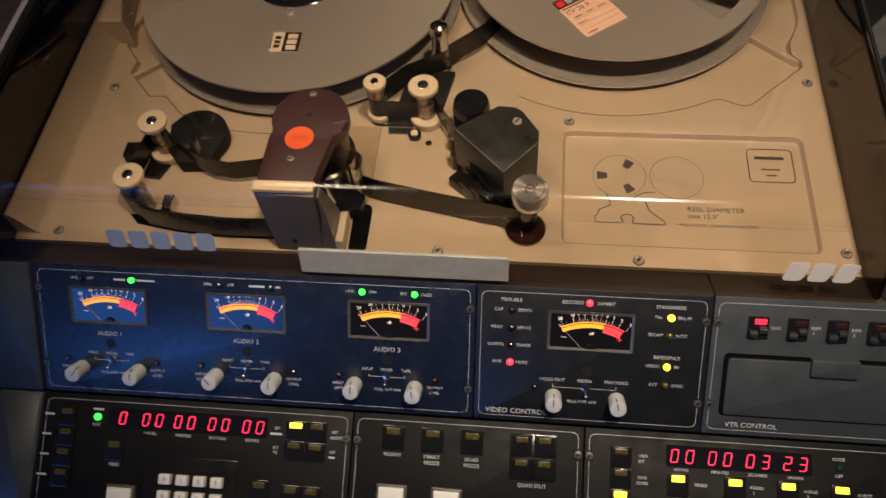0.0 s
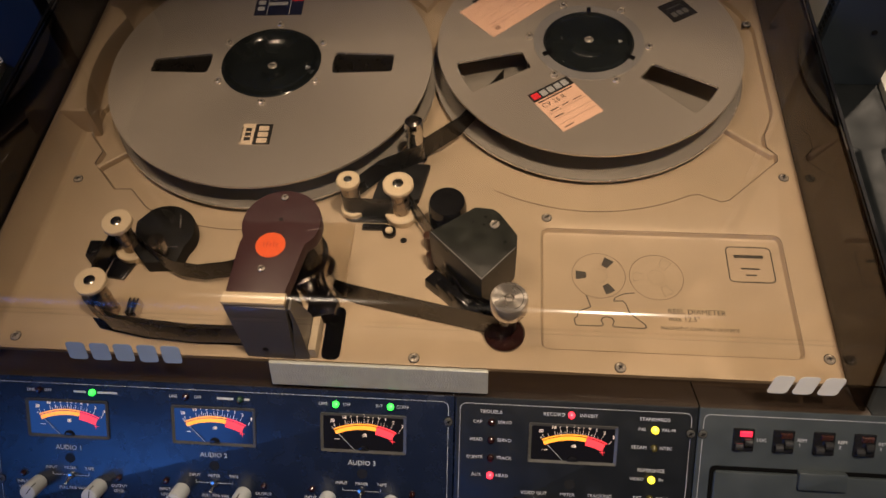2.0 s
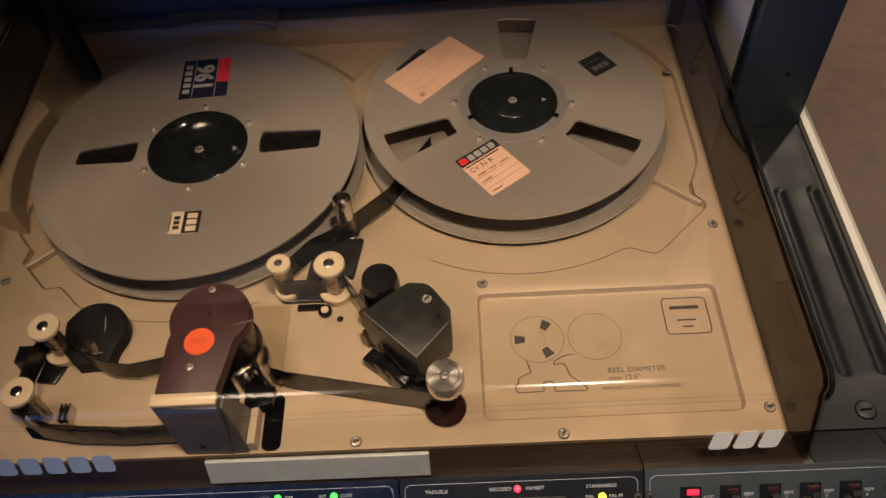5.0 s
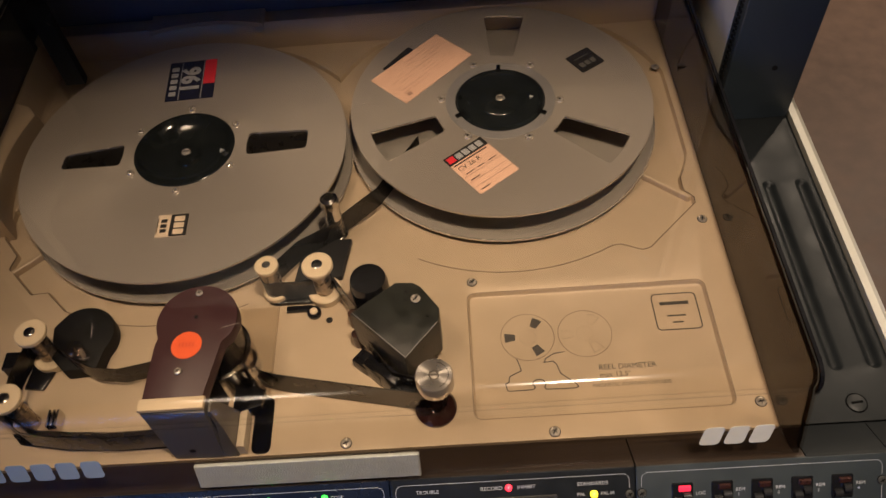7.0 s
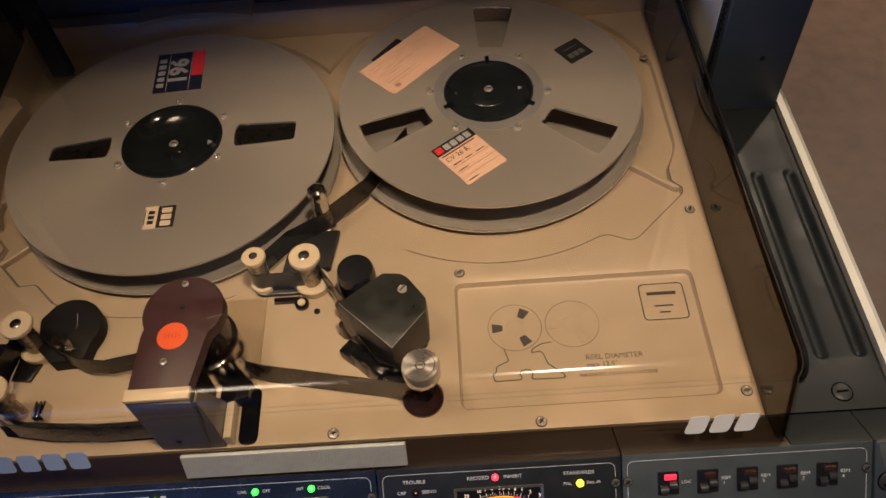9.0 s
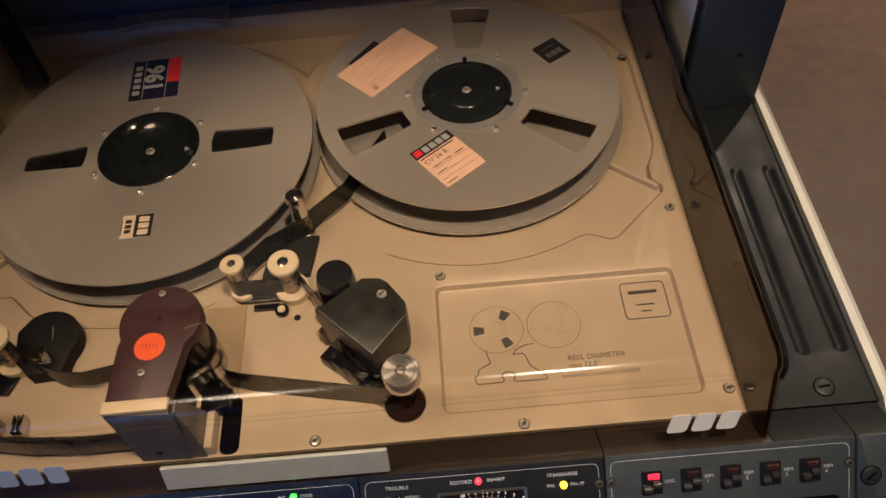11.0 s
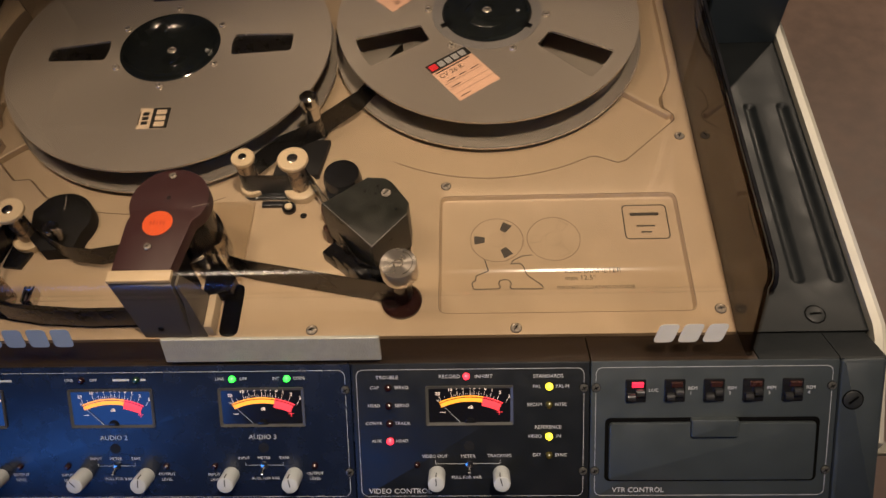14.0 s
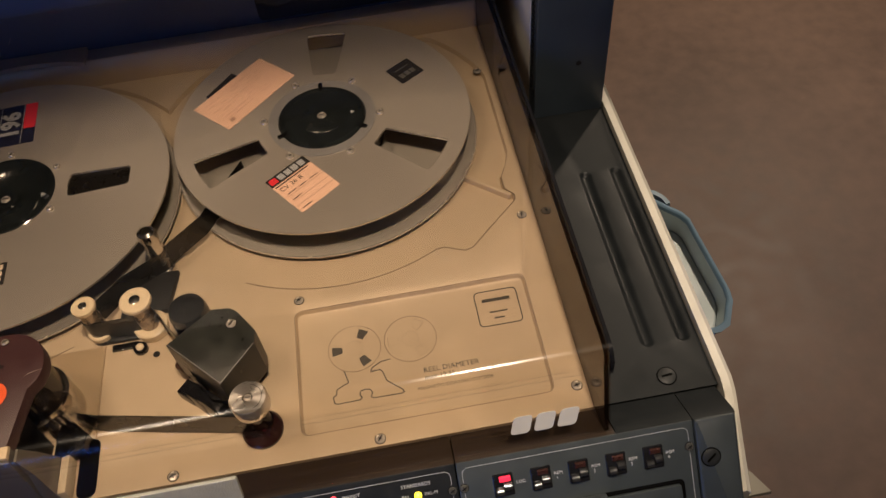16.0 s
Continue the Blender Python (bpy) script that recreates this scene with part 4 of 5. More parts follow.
# left tension block
bm = bmesh.new()
pts = circle(-0.3965, 0.1030, 0.0282, 24, -34, 128) + [(-0.4235, 0.1120), (-0.4190, 0.0830), (-0.4040, 0.0680), (-0.3760, 0.0700)]
prism(bm, pts, DECK, 0.9145, 0.0015)
part("tension_block", bm, BLACK_MATT, deck, "matt black rounded block")
bm = bmesh.new()
box(bm, -0.4580, -0.4440, 0.0730, 0.0890, DECK, 0.916, 0.001)
part("erase_head", bm, BLACK, deck, "small black erase head")
bm = bmesh.new()
prism(bm, [(-0.4400, 0.0600), (-0.4240, 0.0580), (-0.4130, 0.0880), (-0.4370, 0.0920)], DECK + 0.0001, 0.9035, 0.0006)
part("left_arm_plate", bm, BLACK, deck)
bm = bmesh.new()
for k in range(3):
    box(bm, -0.4080 + 0.0035 * k, -0.4062 + 0.0035 * k, 0.0200, 0.0345, DECK, 0.912, 0.0004)
part("spring_clip", bm, CHROME, deck, "small bright steel clip")

# ---- acrylic dust cover ----
cover = thing("dust_cover", "smoked clear acrylic dust cover closed over the deck", "dust cover")
PROF = [(-0.0425, 0.9085), (-0.0190, 0.9745)]
for k in range(9):
    a = radians(199 - 109 * k / 8)
    PROF.append((-0.0035 + 0.0150 * math.cos(a), 0.9770 + 0.0150 * math.sin(a)))
PROF += [(0.08, 0.9915), (0.25, 0.9908), (0.512, 0.990)]
T = 0.0035
under = [(y, z) for y, z in inset((PROF + [(0.512, 0.9), (0.0, 0.9)])[::-1], T)[::-1][: len(PROF)]]
under[0], under[-1] = (PROF[0][0] + T, PROF[0][1]), (0.512, 0.990 - T)
bm = bmesh.new()
loft(bm, [[(x, y, z) for y, z in PROF + under[::-1]] for x in (XL, XR)])
shell = part("front_and_top", bm, COVER, cover)
shell.data.materials.append(COVER_BEND)
for f in shell.data.polygons:
    if f.center.z > 0.9745 and f.center.y < 0.004 and abs(f.normal.x) < 0.5:
        f.material_index = 1
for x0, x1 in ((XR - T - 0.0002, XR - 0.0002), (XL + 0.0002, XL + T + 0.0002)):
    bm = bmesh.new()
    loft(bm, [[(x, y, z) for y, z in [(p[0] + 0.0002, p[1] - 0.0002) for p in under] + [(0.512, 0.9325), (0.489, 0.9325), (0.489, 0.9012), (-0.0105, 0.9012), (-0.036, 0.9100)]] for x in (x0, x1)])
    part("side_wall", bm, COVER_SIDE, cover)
    # Black strip along the edge, painted for its dark reflections.
    bm = bmesh.new()
    edge = [(y, z) for y, z in PROF[1:]]
    xe = x1 if x0 > 0 else x0
    lower = [(y, z) for y, z in inset((PROF + [(0.512, 0.9), (0.0, 0.9)])[::-1], 0.0024)[::-1][1 : len(PROF)]]
    loft(bm, [[(x, y, z) for y, z in edge + lower[::-1]] for x in (xe + 0.0003, xe + 0.0030)] if x0 > 0 else [[(x, y, z) for y, z in edge + lower[::-1]] for x in (xe - 0.0030, xe - 0.0003)])
    part("dark_edge", bm, BLACK, cover, "black strip along the acrylic edge")
# local frame of the sloping front: x along, y up the slope, z outwards
slope = math.atan2(0.9745 - 0.9085, 0.0235)
FACE = Matrix.Translation((0, -0.0425, 0.9085)) @ Matrix.Rotation(slope, 4, "X")


def on_face(name, mat, fn, text=""):
    bm = bmesh.new()
    fn(bm)
    bm.transform(FACE)
    return part(name, bm, mat, cover, text, smooth=False)


def slanted(bm, x0, y0, w, h, lean, r=0.0032):
    pts = [(x + (y - y0) * lean, y) for x, y in rrect(x0, y0, x0 + w, y0 + h, r)]
    prism(bm, pts, 0.0002, 0.0005)


for k in range(5):
    on_face("letter_shape", LILAC, lambda bm, k=k: slanted(bm, -0.4265 + 0.0186 * k, 0.0255, 0.0150, 0.0175, 0.0), "pale blue printed letter shape")
for k in range(3):
    on_face("letter_shape", SILVER_PRINT, lambda bm, k=k: slanted(bm, 0.0990 + 0.0178 * k, 0.0230, 0.0145, 0.0175, 0.22), "silver slanted printed letter shape")
on_face("handle_strip", HANDLE, lambda bm: prism(bm, rrect(-0.2690, 0.0105, -0.1035, 0.0335, 0.0008), 0.0003, 0.0032, 0.0008), "hammered grey metal handle strip")
bm = bmesh.new()
loft(bm, [[(x - 0.0105, y - 0.005, z), (x + 0.0105, y - 0.005, z), (x + 0.0105, y + 0.006, z), (x - 0.0105, y + 0.006, z)] for x, y, z in ((-0.4700, 0.4170, 0.9310), (-0.4720, 0.4200, 0.9345), (-0.4900, 0.4500, 0.9600), (-0.5110, 0.4860, 0.9862))])
part("hinge_arm", bm, BLACK_MATT, cover, "black hinge arm")

rng = random.Random(11)
bm = bmesh.new()
for k in range(34):
    x, y = rng.uniform(XL + 0.03, XR - 0.02), rng.uniform(0.02, 0.46)
    a, far, bend = rng.uniform(-1.4, 1.4), rng.uniform(0.003, 0.016), rng.uniform(-0.25, 0.25)
    pts = [(x + far * q * math.cos(a + bend * q), y + far * q * math.sin(a + bend * q)) for q in (0, 0.35, 0.7, 1)]
    line(bm, pts, 0.00016, 0.9917, 0.9918)
for k in range(80):
    x, y, w = rng.uniform(XL + 0.02, XR - 0.02), rng.uniform(0.012, 0.48), rng.uniform(0.00010, 0.00028)
    box(bm, x - w, x + w, y - w, y + w, 0.9917, 0.9919)
tagged(part("scratch", bm, DUST, cover, "fine pale scratches and dust specks", smooth=False), kind="stuff")

# ---- bridge behind the deck ----
bridge = thing("monitor_bridge", "dark slate monitor bridge standing behind the deck", "equipment bridge")
for x0, x1, inner in ((0.2030, 0.2768, 0.2026), (-0.6385, -0.566, -0.5656)):
    bm = bmesh.new()
    box(bm, x0, x1, 0.3255, 0.62, 0.896, 1.42, 0.002, 0.002)
    tower = part("tower", bm, TOWER, bridge, "dark slate upright")
    bm = bmesh.new()
    box(bm, min(inner, x0) - 0.0012 if x0 > 0 else x1 + 0.0003, max(inner, x0) - 0.0008 if x0 > 0 else x1 + 0.0018, 0.345, 0.615, 0.9, 1.41)
    part("inner_cheek", bm, GRILLE, tower, "pale painted inner cheek", smooth=False)
bm = bmesh.new()
for k in range(46):
    z = 0.93 + 0.0062 * k
    for y in (0.334, 0.3385):
        box(bm, 0.2014, 0.2028, y - 0.0013, y + 0.0013, z, z + 0.003)
tagged(part("perforation", bm, BLACK_MATT, bridge, "row of small dark perforations", smooth=False), kind="stuff")
part("tower_hole", lathe(bmesh.new(), 0, 0, [(0.0028, 0), (0.0028, 0.0005)], 14), BLACK_MATT, bridge).matrix_basis = Matrix.Translation((0.247, 0.3254, 0.962)) @ Matrix.Rotation(radians(90), 4, "X")
bm = bmesh.new()
loft(bm, [[(x, y, z) for y, z in ((0.518, 0.890), (0.522, 1.06), (0.54, 1.214), (0.62, 1.214), (0.62, 0.890))] for x in (-0.565, 0.2005)])
part("back_panel", bm, NAVY, bridge, "dark navy back panel")
bm = bmesh.new()
prism(bm, rrect(-0.075, 0.012, 0.13, 0.105, 0.006), 0, 0.004, 0.0015)
bm.transform(Matrix.Translation((0, 0.5184, 0.922)) @ Matrix.Rotation(radians(88.65), 4, "X"))
part("dark_window", bm, WINDOW, bridge, "dark glossy window")
# Case added above the view; its front edge shades the back of the deck.
bm = bmesh.new()
box(bm, -0.565, 0.2005, 0.360, 0.62, 1.215, 1.42, 0.003)
part("overhead_case", bm, CASE, bridge)

# ---- control panels ----
BORDER = 0.00032


def panel(name, label, m, x0, x1, v0, v1, gap_v=(), sides=(True, True), mat=None):
    """A sloping front plate with its white border line; v runs down the slope."""
    ob = thing(name, label, "control panel", "front control panels", m)
    part("faceplate", prism(bmesh.new(), rrect(x0 + 0.0004, -v1, x1 - 0.0004, -v0, 0.001), -0.012, 0.0, 0.0006), mat or PANEL, ob)
    bm = bmesh.new()
    a, b, c, d2, r = x0 + 0.0042, x1 - 0.0048, v0 + 0.0048, v1 - 0.0042, 0.005
    line(bm, circle(b - r, -c - r, r, 6, 0, 90) + circle(a + r, -c - r, r, 6, 90, 180), BORDER, 0, 0.00012)
    line(bm, circle(a + r, -d2 + r, r, 6, 180, 270) + circle(b - r, -d2 + r, r, 6, 270, 360), BORDER, 0, 0.00012)
    for x, on in ((a, sides[0]), (b, sides[1])):
        stops = [c + r] + [q for g in gap_v for q in (g - 0.0045, g + 0.0045)] + [d2 - r] if on else [c + r, d2 - r]
        for s, e in zip(stops[::2], stops[1::2]):
            line(bm, [(x, -s), (x, -e)], BORDER, 0, 0.00012)
    part("border_line", bm, WHITE_INK, ob, "white printed border line", smooth=False)
    for x, on in ((a, sides[0]), (b, sides[1])):
        for g in gap_v if on else ():
            slotted("panel_screw", 0.0032, ob, pose(x, -g, 0.0, 0, 0, 30), BEZEL, True)
    return ob


def led(ob, x, v, mat, text, r=0.0026):
    return part("indicator_lamp", lathe(bmesh.new(), x, -v, [(r, 0), (r, 0.0012), (r * 0.8, 0.0026), (r * 0.35, 0.0034)], 16), mat, ob, text)


def words(ob, rows, size=0.0034, mat=None):
    """rows: (text or None, x, v, width for a bar)."""
    bm = bmesh.new()
    for text, x, v, *w in rows:
        if text:
            letters(bm, text, x, -v, w[0] if w else size, 0.0001)
        else:
            bar(bm, x, -v, w[0], w[1] if len(w) > 1 else 0.0017, 0.0001)
    return tagged(part("lettering", bm, mat or WHITE_INK, ob, "white printed lettering", smooth=False), kind="stuff")


MARKS = (("20", -125), ("10", -77), ("7", -52), ("5", -27), ("3", 2), ("2", 18), ("1", 38), ("0", 61), ("1", 87), ("2", 118), ("3", 153))
PXM = 0.000195


def meter(ob, cx):
    """A backlit level meter: frame, black face, glowing scale, pointer."""
    cv, w, h = 0.0520, 0.0672, 0.0322
    bm = bmesh.new()
    outer, inner = rrect(cx - w / 2, -cv - h / 2, cx + w / 2, -cv + h / 2, 0.0012, 3), rrect(cx - w / 2 + 0.0022, -cv - h / 2 + 0.0022, cx + w / 2 - 0.0022, -cv + h / 2 - 0.0022, 0.0008, 3)
    loft(bm, [[(x, y, z) for x, y in pts] for pts, z in ((outer, 0.0), (outer, 0.0012), (inner, 0.0004), (inner, 0.00005))], False, False)
    frame_part = part("level_meter", bm, BEZEL, ob, "backlit level meter with orange and red scale")
    part("meter_face", prism(bmesh.new(), inner, 0.0001, 0.00035), WINDOW, frame_part, "black meter face", smooth=False)
    px, pv, R = cx + 0.0003, cv - 0.0063, 280 * PXM

    def polar(dx, r):
        a = math.asin(max(-0.9, min(0.9, dx / 320)))
        return (px + r * math.sin(a), -(pv + R) + r * math.cos(a))

    def band(bm, d0, d1, r0, r1, n=14):
        pts = [polar(d0 + (d1 - d0) * k / n, r1) for k in range(n + 1)] + [polar(d1 + (d0 - d1) * k / n, r0) for k in range(n + 1)]
        prism(bm, pts[::-1], 0.0004, 0.00055)

    bm = bmesh.new()
    band(bm, -134, 58, R - 0.0030, R + 0.0002)
    band(bm, -134, 60, R + 0.0010, R + 0.0019)
    part("orange_scale", bm, ORANGE_GLOW, frame_part, "glowing orange scale", smooth=False)
    bm = bmesh.new()
    band(bm, 59, 142, R - 0.0058, R + 0.0002)
    band(bm, 61, 146, R + 0.0010, R + 0.0019)
    line(bm, [(px + 0.0203, -pv - 0.0118), (px + 0.0247, -pv - 0.0118)], 0.0003, 0.0004, 0.00055)
    line(bm, [(px + 0.0225, -pv - 0.0140), (px + 0.0225, -pv - 0.0096)], 0.0003, 0.0004, 0.00055)
    part("red_scale", bm, RED_GLOW, frame_part, "glowing red scale", smooth=False)
    bm = bmesh.new()
    for text, dx in MARKS:
        q, t0, t1 = polar(dx, R + 0.0085), polar(dx, R + 0.0022), polar(dx, R + 0.0060)
        letters(bm, text, q[0], q[1], 0.0037, 0.0004)
        line(bm, [t0, t1], 0.00022, 0.0004, 0.0005)
    for dx in (-133, -138, -105, -68, -60, -44, -36, -18, -10, 10, 28, 49, 74, 102):
        line(bm, [polar(dx, R + 0.0022), polar(dx, R + 0.0042)], 0.00016, 0.0004, 0.0005)
    letters(bm, "dB", px + 0.0006, -pv - 0.0078, 0.0036, 0.0004)
    line(bm, [(px - 0.0232, -pv - 0.0118), (px - 0.0188, -pv - 0.0118)], 0.0003, 0.0004, 0.00055)
    tagged(part("scale_print", bm, WHITE_GLOW, frame_part, "backlit white figures", smooth=False), kind="stuff")
    bm = bmesh.new()
    line(bm, [(px - 0.0078, -pv - 0.0196), (px - 0.0212, -pv - 0.0055)], 0.00028, 0.0008, 0.0011)
    part("pointer", bm, KNOB, frame_part, "thin pale pointer", smooth=False)
    bm = bmesh.new()
    prism(bm, circle(px, -pv - 0.0205, 0.0042, 14, 0, 180), 0.0006, 0.0014, 0.0004)
    part("pivot_cover", bm, BLACK, frame_part)


def pot(ob, x, v, turn):
    bm = bmesh.new()
    lathe(bm, 0, 0, [(0.0066, 0.0004), (0.0066, 0.0165), (0.0062, 0.0178), (0.0052, 0.0182)], 28)
    body = part("knob", bm, KNOB, ob, "ivory push-pull knob")
    body.matrix_basis = pose(x, -v, 0, 0, 0, turn)
    bm = bmesh.new()
    box(bm, -0.0004, 0.0004, -0.001, 0.0052, 0.0181, 0.0184)
    box(bm, -0.0004, 0.0004, 0.0052, 0.0070, 0.012, 0.0178)
    part("pointer_line", bm, INK, body, smooth=False)


def toggle(ob, x, v, lean=20):
    bm = bmesh.new()
    lathe(bm, 0, 0, [(0.0030, 0), (0.0030, 0.0014), (0.0020, 0.0018)], 14)
    base = part("toggle_switch", bm, CHROME, ob, "small chrome toggle switch")
    base.matrix_basis = pose(x, -v, 0)
    part("lever", lathe(bmesh.new(), 0, 0, [(0.0008, 0.001), (0.0013, 0.0095), (0.0008, 0.0103)], 12), CHROME, base).matrix_basis = pose(0, 0, 0, lean, 0, 0)


def channel(ob, cx, title, lamps, turns, bars):
    meter(ob, cx)
    for dx, mat, text in lamps:
        led(ob, cx + dx, 0.0286, mat, text)
    part("adjusting_hole", lathe(bmesh.new(), cx - 0.001, -0.0862, [(0.0042, -0.0005), (0.0042, 0.0002)], 18), BLACK_MATT, ob)
    bm = bmesh.new()
    line(bm, [(cx - 0.0165, -0.0988), (cx - 0.0165, -0.1012), (cx + 0.0135, -0.1012), (cx + 0.0135, -0.0988)], 0.0003, 0, 0.00012)
    part("bracket_line", bm, WHITE_INK, ob, smooth=False)
    toggle(ob, cx - 0.0015, 0.1012)
    for dx in (-0.0412, 0.0388):
        led(ob, cx + dx, 0.1013, RED_DARK, "unlit red indicator", 0.0024)
    pot(ob, cx - 0.0285, 0.1090, turns[0])
    pot(ob, cx + 0.0220, 0.1095, turns[1])
    rows = [(title, cx - 0.0012, 0.0772, 0.0056), ("INPUT", cx - 0.0175, 0.0950), ("METER", cx - 0.0015, 0.0950), ("TAPE", cx + 0.0145, 0.0950), ("INPUT", cx - 0.0425, 0.1090), ("LEVEL", cx - 0.0415, 0.1136), ("OUTPUT", cx + 0.0385, 0.1085), ("LEVEL", cx + 0.0382, 0.1130), ("PULL FOR VAR", cx - 0.0010, 0.1125)]
    words(ob, rows + bars)


audio = panel("audio_control_panel", "charcoal panel with three backlit audio level meters", UP, -0.5020, -0.1283, 0.0177, 0.1328, (0.0385, 0.1075), mat=AUDIO_PANEL)
channel(audio, -0.4370, "AUDIO 1", ((-0.0215, RED_DARK, "unlit red indicator"), (0.0219, GREEN_ON, "lit green indicator")), (-35, -10), [("LINE", -0.4655, 0.0286), ("OFF", -0.4515, 0.0286), (None, -0.4255, 0.0286, 0.010), (None, -0.4030, 0.0286, 0.016)])
channel(audio, -0.3180, "AUDIO 2", ((-0.0215, RED_DARK, "unlit red indicator"), (0.0219, GREEN_DARK, "unlit green indicator")), (40, -5), [("LINE", -0.3495, 0.0286), ("OFF", -0.3300, 0.0286), (None, -0.3080, 0.0286, 0.013), (None, -0.2905, 0.0286, 0.004)])
channel(audio, -0.1990, "AUDIO 3", ((-0.0215, GREEN_ON, "lit green indicator"), (0.0212, GREEN_ON, "lit green indicator")), (0, 10), [("LINE", -0.2305, 0.0286), ("OFF", -0.2120, 0.0286), ("INT", -0.1865, 0.0286), ("CODE", -0.1685, 0.0286)])

video = panel("video_control_panel", "charcoal panel with a backlit video level meter and lamps", UP, -0.1283, 0.0546, 0.0177, 0.1328, (0.0385, 0.1075), (False, True))
meter(video, -0.0376)
rows = [("TROUBLE", -0.1005, 0.0288, 0.0040), ("RECORD", -0.0525, 0.0285, 0.0042), ("INHIBIT", -0.0265, 0.0285, 0.0040), ("STANDARDS", 0.0227, 0.0288, 0.0040), ("REFERENCE", 0.0227, 0.0706, 0.0040), ("VIDEO CONTROL", -0.0935, 0.1243, 0.0062), ("VIDEO OUT", -0.0655, 0.0945, 0.0038), ("METER", -0.0395, 0.0945, 0.0038), ("TRACKING", -0.0150, 0.0943, 0.0038), ("PULL FOR VAR", -0.0410, 0.1125, 0.0036)]
led(video, -0.0397, 0.0283, RED_ON, "lit red indicator")
for k, (a, b) in enumerate((("CAP", "SERVO"), ("HEAD", "SERVO"), ("CONTR", "TRACK"), ("AUX", "HEAD"))):
    v = 0.0371 + 0.01475 * k
    led(video, -0.0999, v, RED_ON if k == 3 else RED_DARK, "lit red indicator" if k == 3 else "unlit red indicator", 0.0028)
    rows += [(a, -0.1105 - 0.0008 * (len(a) - 3), v, 0.0037), (b, -0.0897 if len(b) > 4 else -0.0906, v, 0.0037)]
for v, a, b, on in ((0.0371, "PAL", "PAL-M", True), (0.0519, "SECAM", "NTSC", False), (0.0781, "VIDEO", "IN", True), (0.0938, "EXT", "SYNC", False)):
    led(video, 0.0234, v, YELLOW_ON if on else YELLOW_DARK, "lit yellow indicator" if on else "unlit amber indicator", 0.0028)
    rows += [(a, 0.0140 - 0.0008 * (len(a) - 3), v, 0.0037), (b, 0.0308 + 0.0009 * (len(b) - 2), v, 0.0037)]
words(video, rows)
part("adjusting_hole", lathe(bmesh.new(), -0.0382, -0.0858, [(0.0042, -0.0005), (0.0042, 0.0002)], 18), BLACK_MATT, video)
led(video, -0.0795, 0.1013, RED_DARK, "unlit red indicator", 0.0024)
bm = bmesh.new()
line(bm, [(-0.0650, -0.0980), (-0.0650, -0.1008), (-0.0145, -0.1008), (-0.0145, -0.0980)], 0.0003, 0, 0.00012)
part("bracket_line", bm, WHITE_INK, video, smooth=False)
toggle(video, -0.0385, 0.1010)
pot(video, -0.0640, 0.1090, 0)
pot(video, -0.0137, 0.1090, 12)

vtr = panel("transport_control_panel", "charcoal panel with five remote keys and a flap", UP, 0.0546, 0.2398, 0.0177, 0.1328, (0.0385, 0.1075), mat=VTR_PANEL)
for k, (title, num) in enumerate((("LOC", ""), ("REM", "1"), ("REM", "2"), ("REM", "3"), ("REM", "4"))):
    x, v = 0.0887 + 0.0293 * k, 0.0412
    bm = bmesh.new()
    prism(bm, rrect(x - 0.0078, -v - 0.0090, x + 0.0078, -v + 0.0090, 0.0008, 2), 0, 0.0014, 0.0005)
    key = part("push_key", bm, BLACK, vtr, "glossy black push key")
    bm = bmesh.new()
    loft(bm, [[(x - 0.0030, -v + 0.0028, 0.0012), (x + 0.0058, -v + 0.0028, 0.0012), (x + 0.0058, -v + 0.0074, 0.0012), (x - 0.0030, -v + 0.0074, 0.0012)], [(x - 0.0027, -v + 0.0032, 0.0024), (x + 0.0055, -v + 0.0032, 0.0024), (x + 0.0055, -v + 0.0068, 0.0038), (x - 0.0027, -v + 0.0068, 0.0038)]])
    part("lens", bm, LENS_RED if k == 0 else AMBER_LENS, key, "lit red lens" if k == 0 else "dull amber lens", smooth=False)
    for xa, xb, low in ((-0.0062, -0.0004, 0.0050), (0.0004, 0.0062, 0.0014)):
        bm = bmesh.new()
        loft(bm, [[(x + e, -v - low - 0.0034 * math.cos(radians(a)), 0.0012 + 0.0036 * math.sin(radians(a))) for a in range(0, 181, 15)] for e in (xa, xb)])
        part("rocker", bm, ROCKER, key, "glossy black rocker")
words(vtr, [("VTR CONTROL", 0.0925, 0.1240, 0.0058), ("LOC", 0.1023, 0.0412, 0.0037)] + [q for k in range(1, 5) for q in (("REM", 0.1023 + 0.0293 * k, 0.0398, 0.0037), (str(k), 0.1010 + 0.0293 * k, 0.0438, 0.0036))])
# Gap round the flap as a flat plate painted in recess shade.
bm = bmesh.new()
prism(bm, rrect(0.0662, -0.1162, 0.2280, -0.0634, 0.004), 0, 0.0004)
part("flap_gap", bm, VOID, vtr, "dark gap round the flap")
bm = bmesh.new()
prism(bm, rrect(0.0692, -0.1146, 0.2250, -0.0668, 0.003), 0.0002, 0.0028, 0.001)
flap = part("flap", bm, VTR_PANEL, vtr, "plain charcoal flap")
bm = bmesh.new()
prism(bm, rrect(0.1304, -0.0775, 0.1659, -0.0630, 0.0015), 0.001, 0.0062, 0.0012)
part("finger_tab", bm, VTR_PANEL, flap)


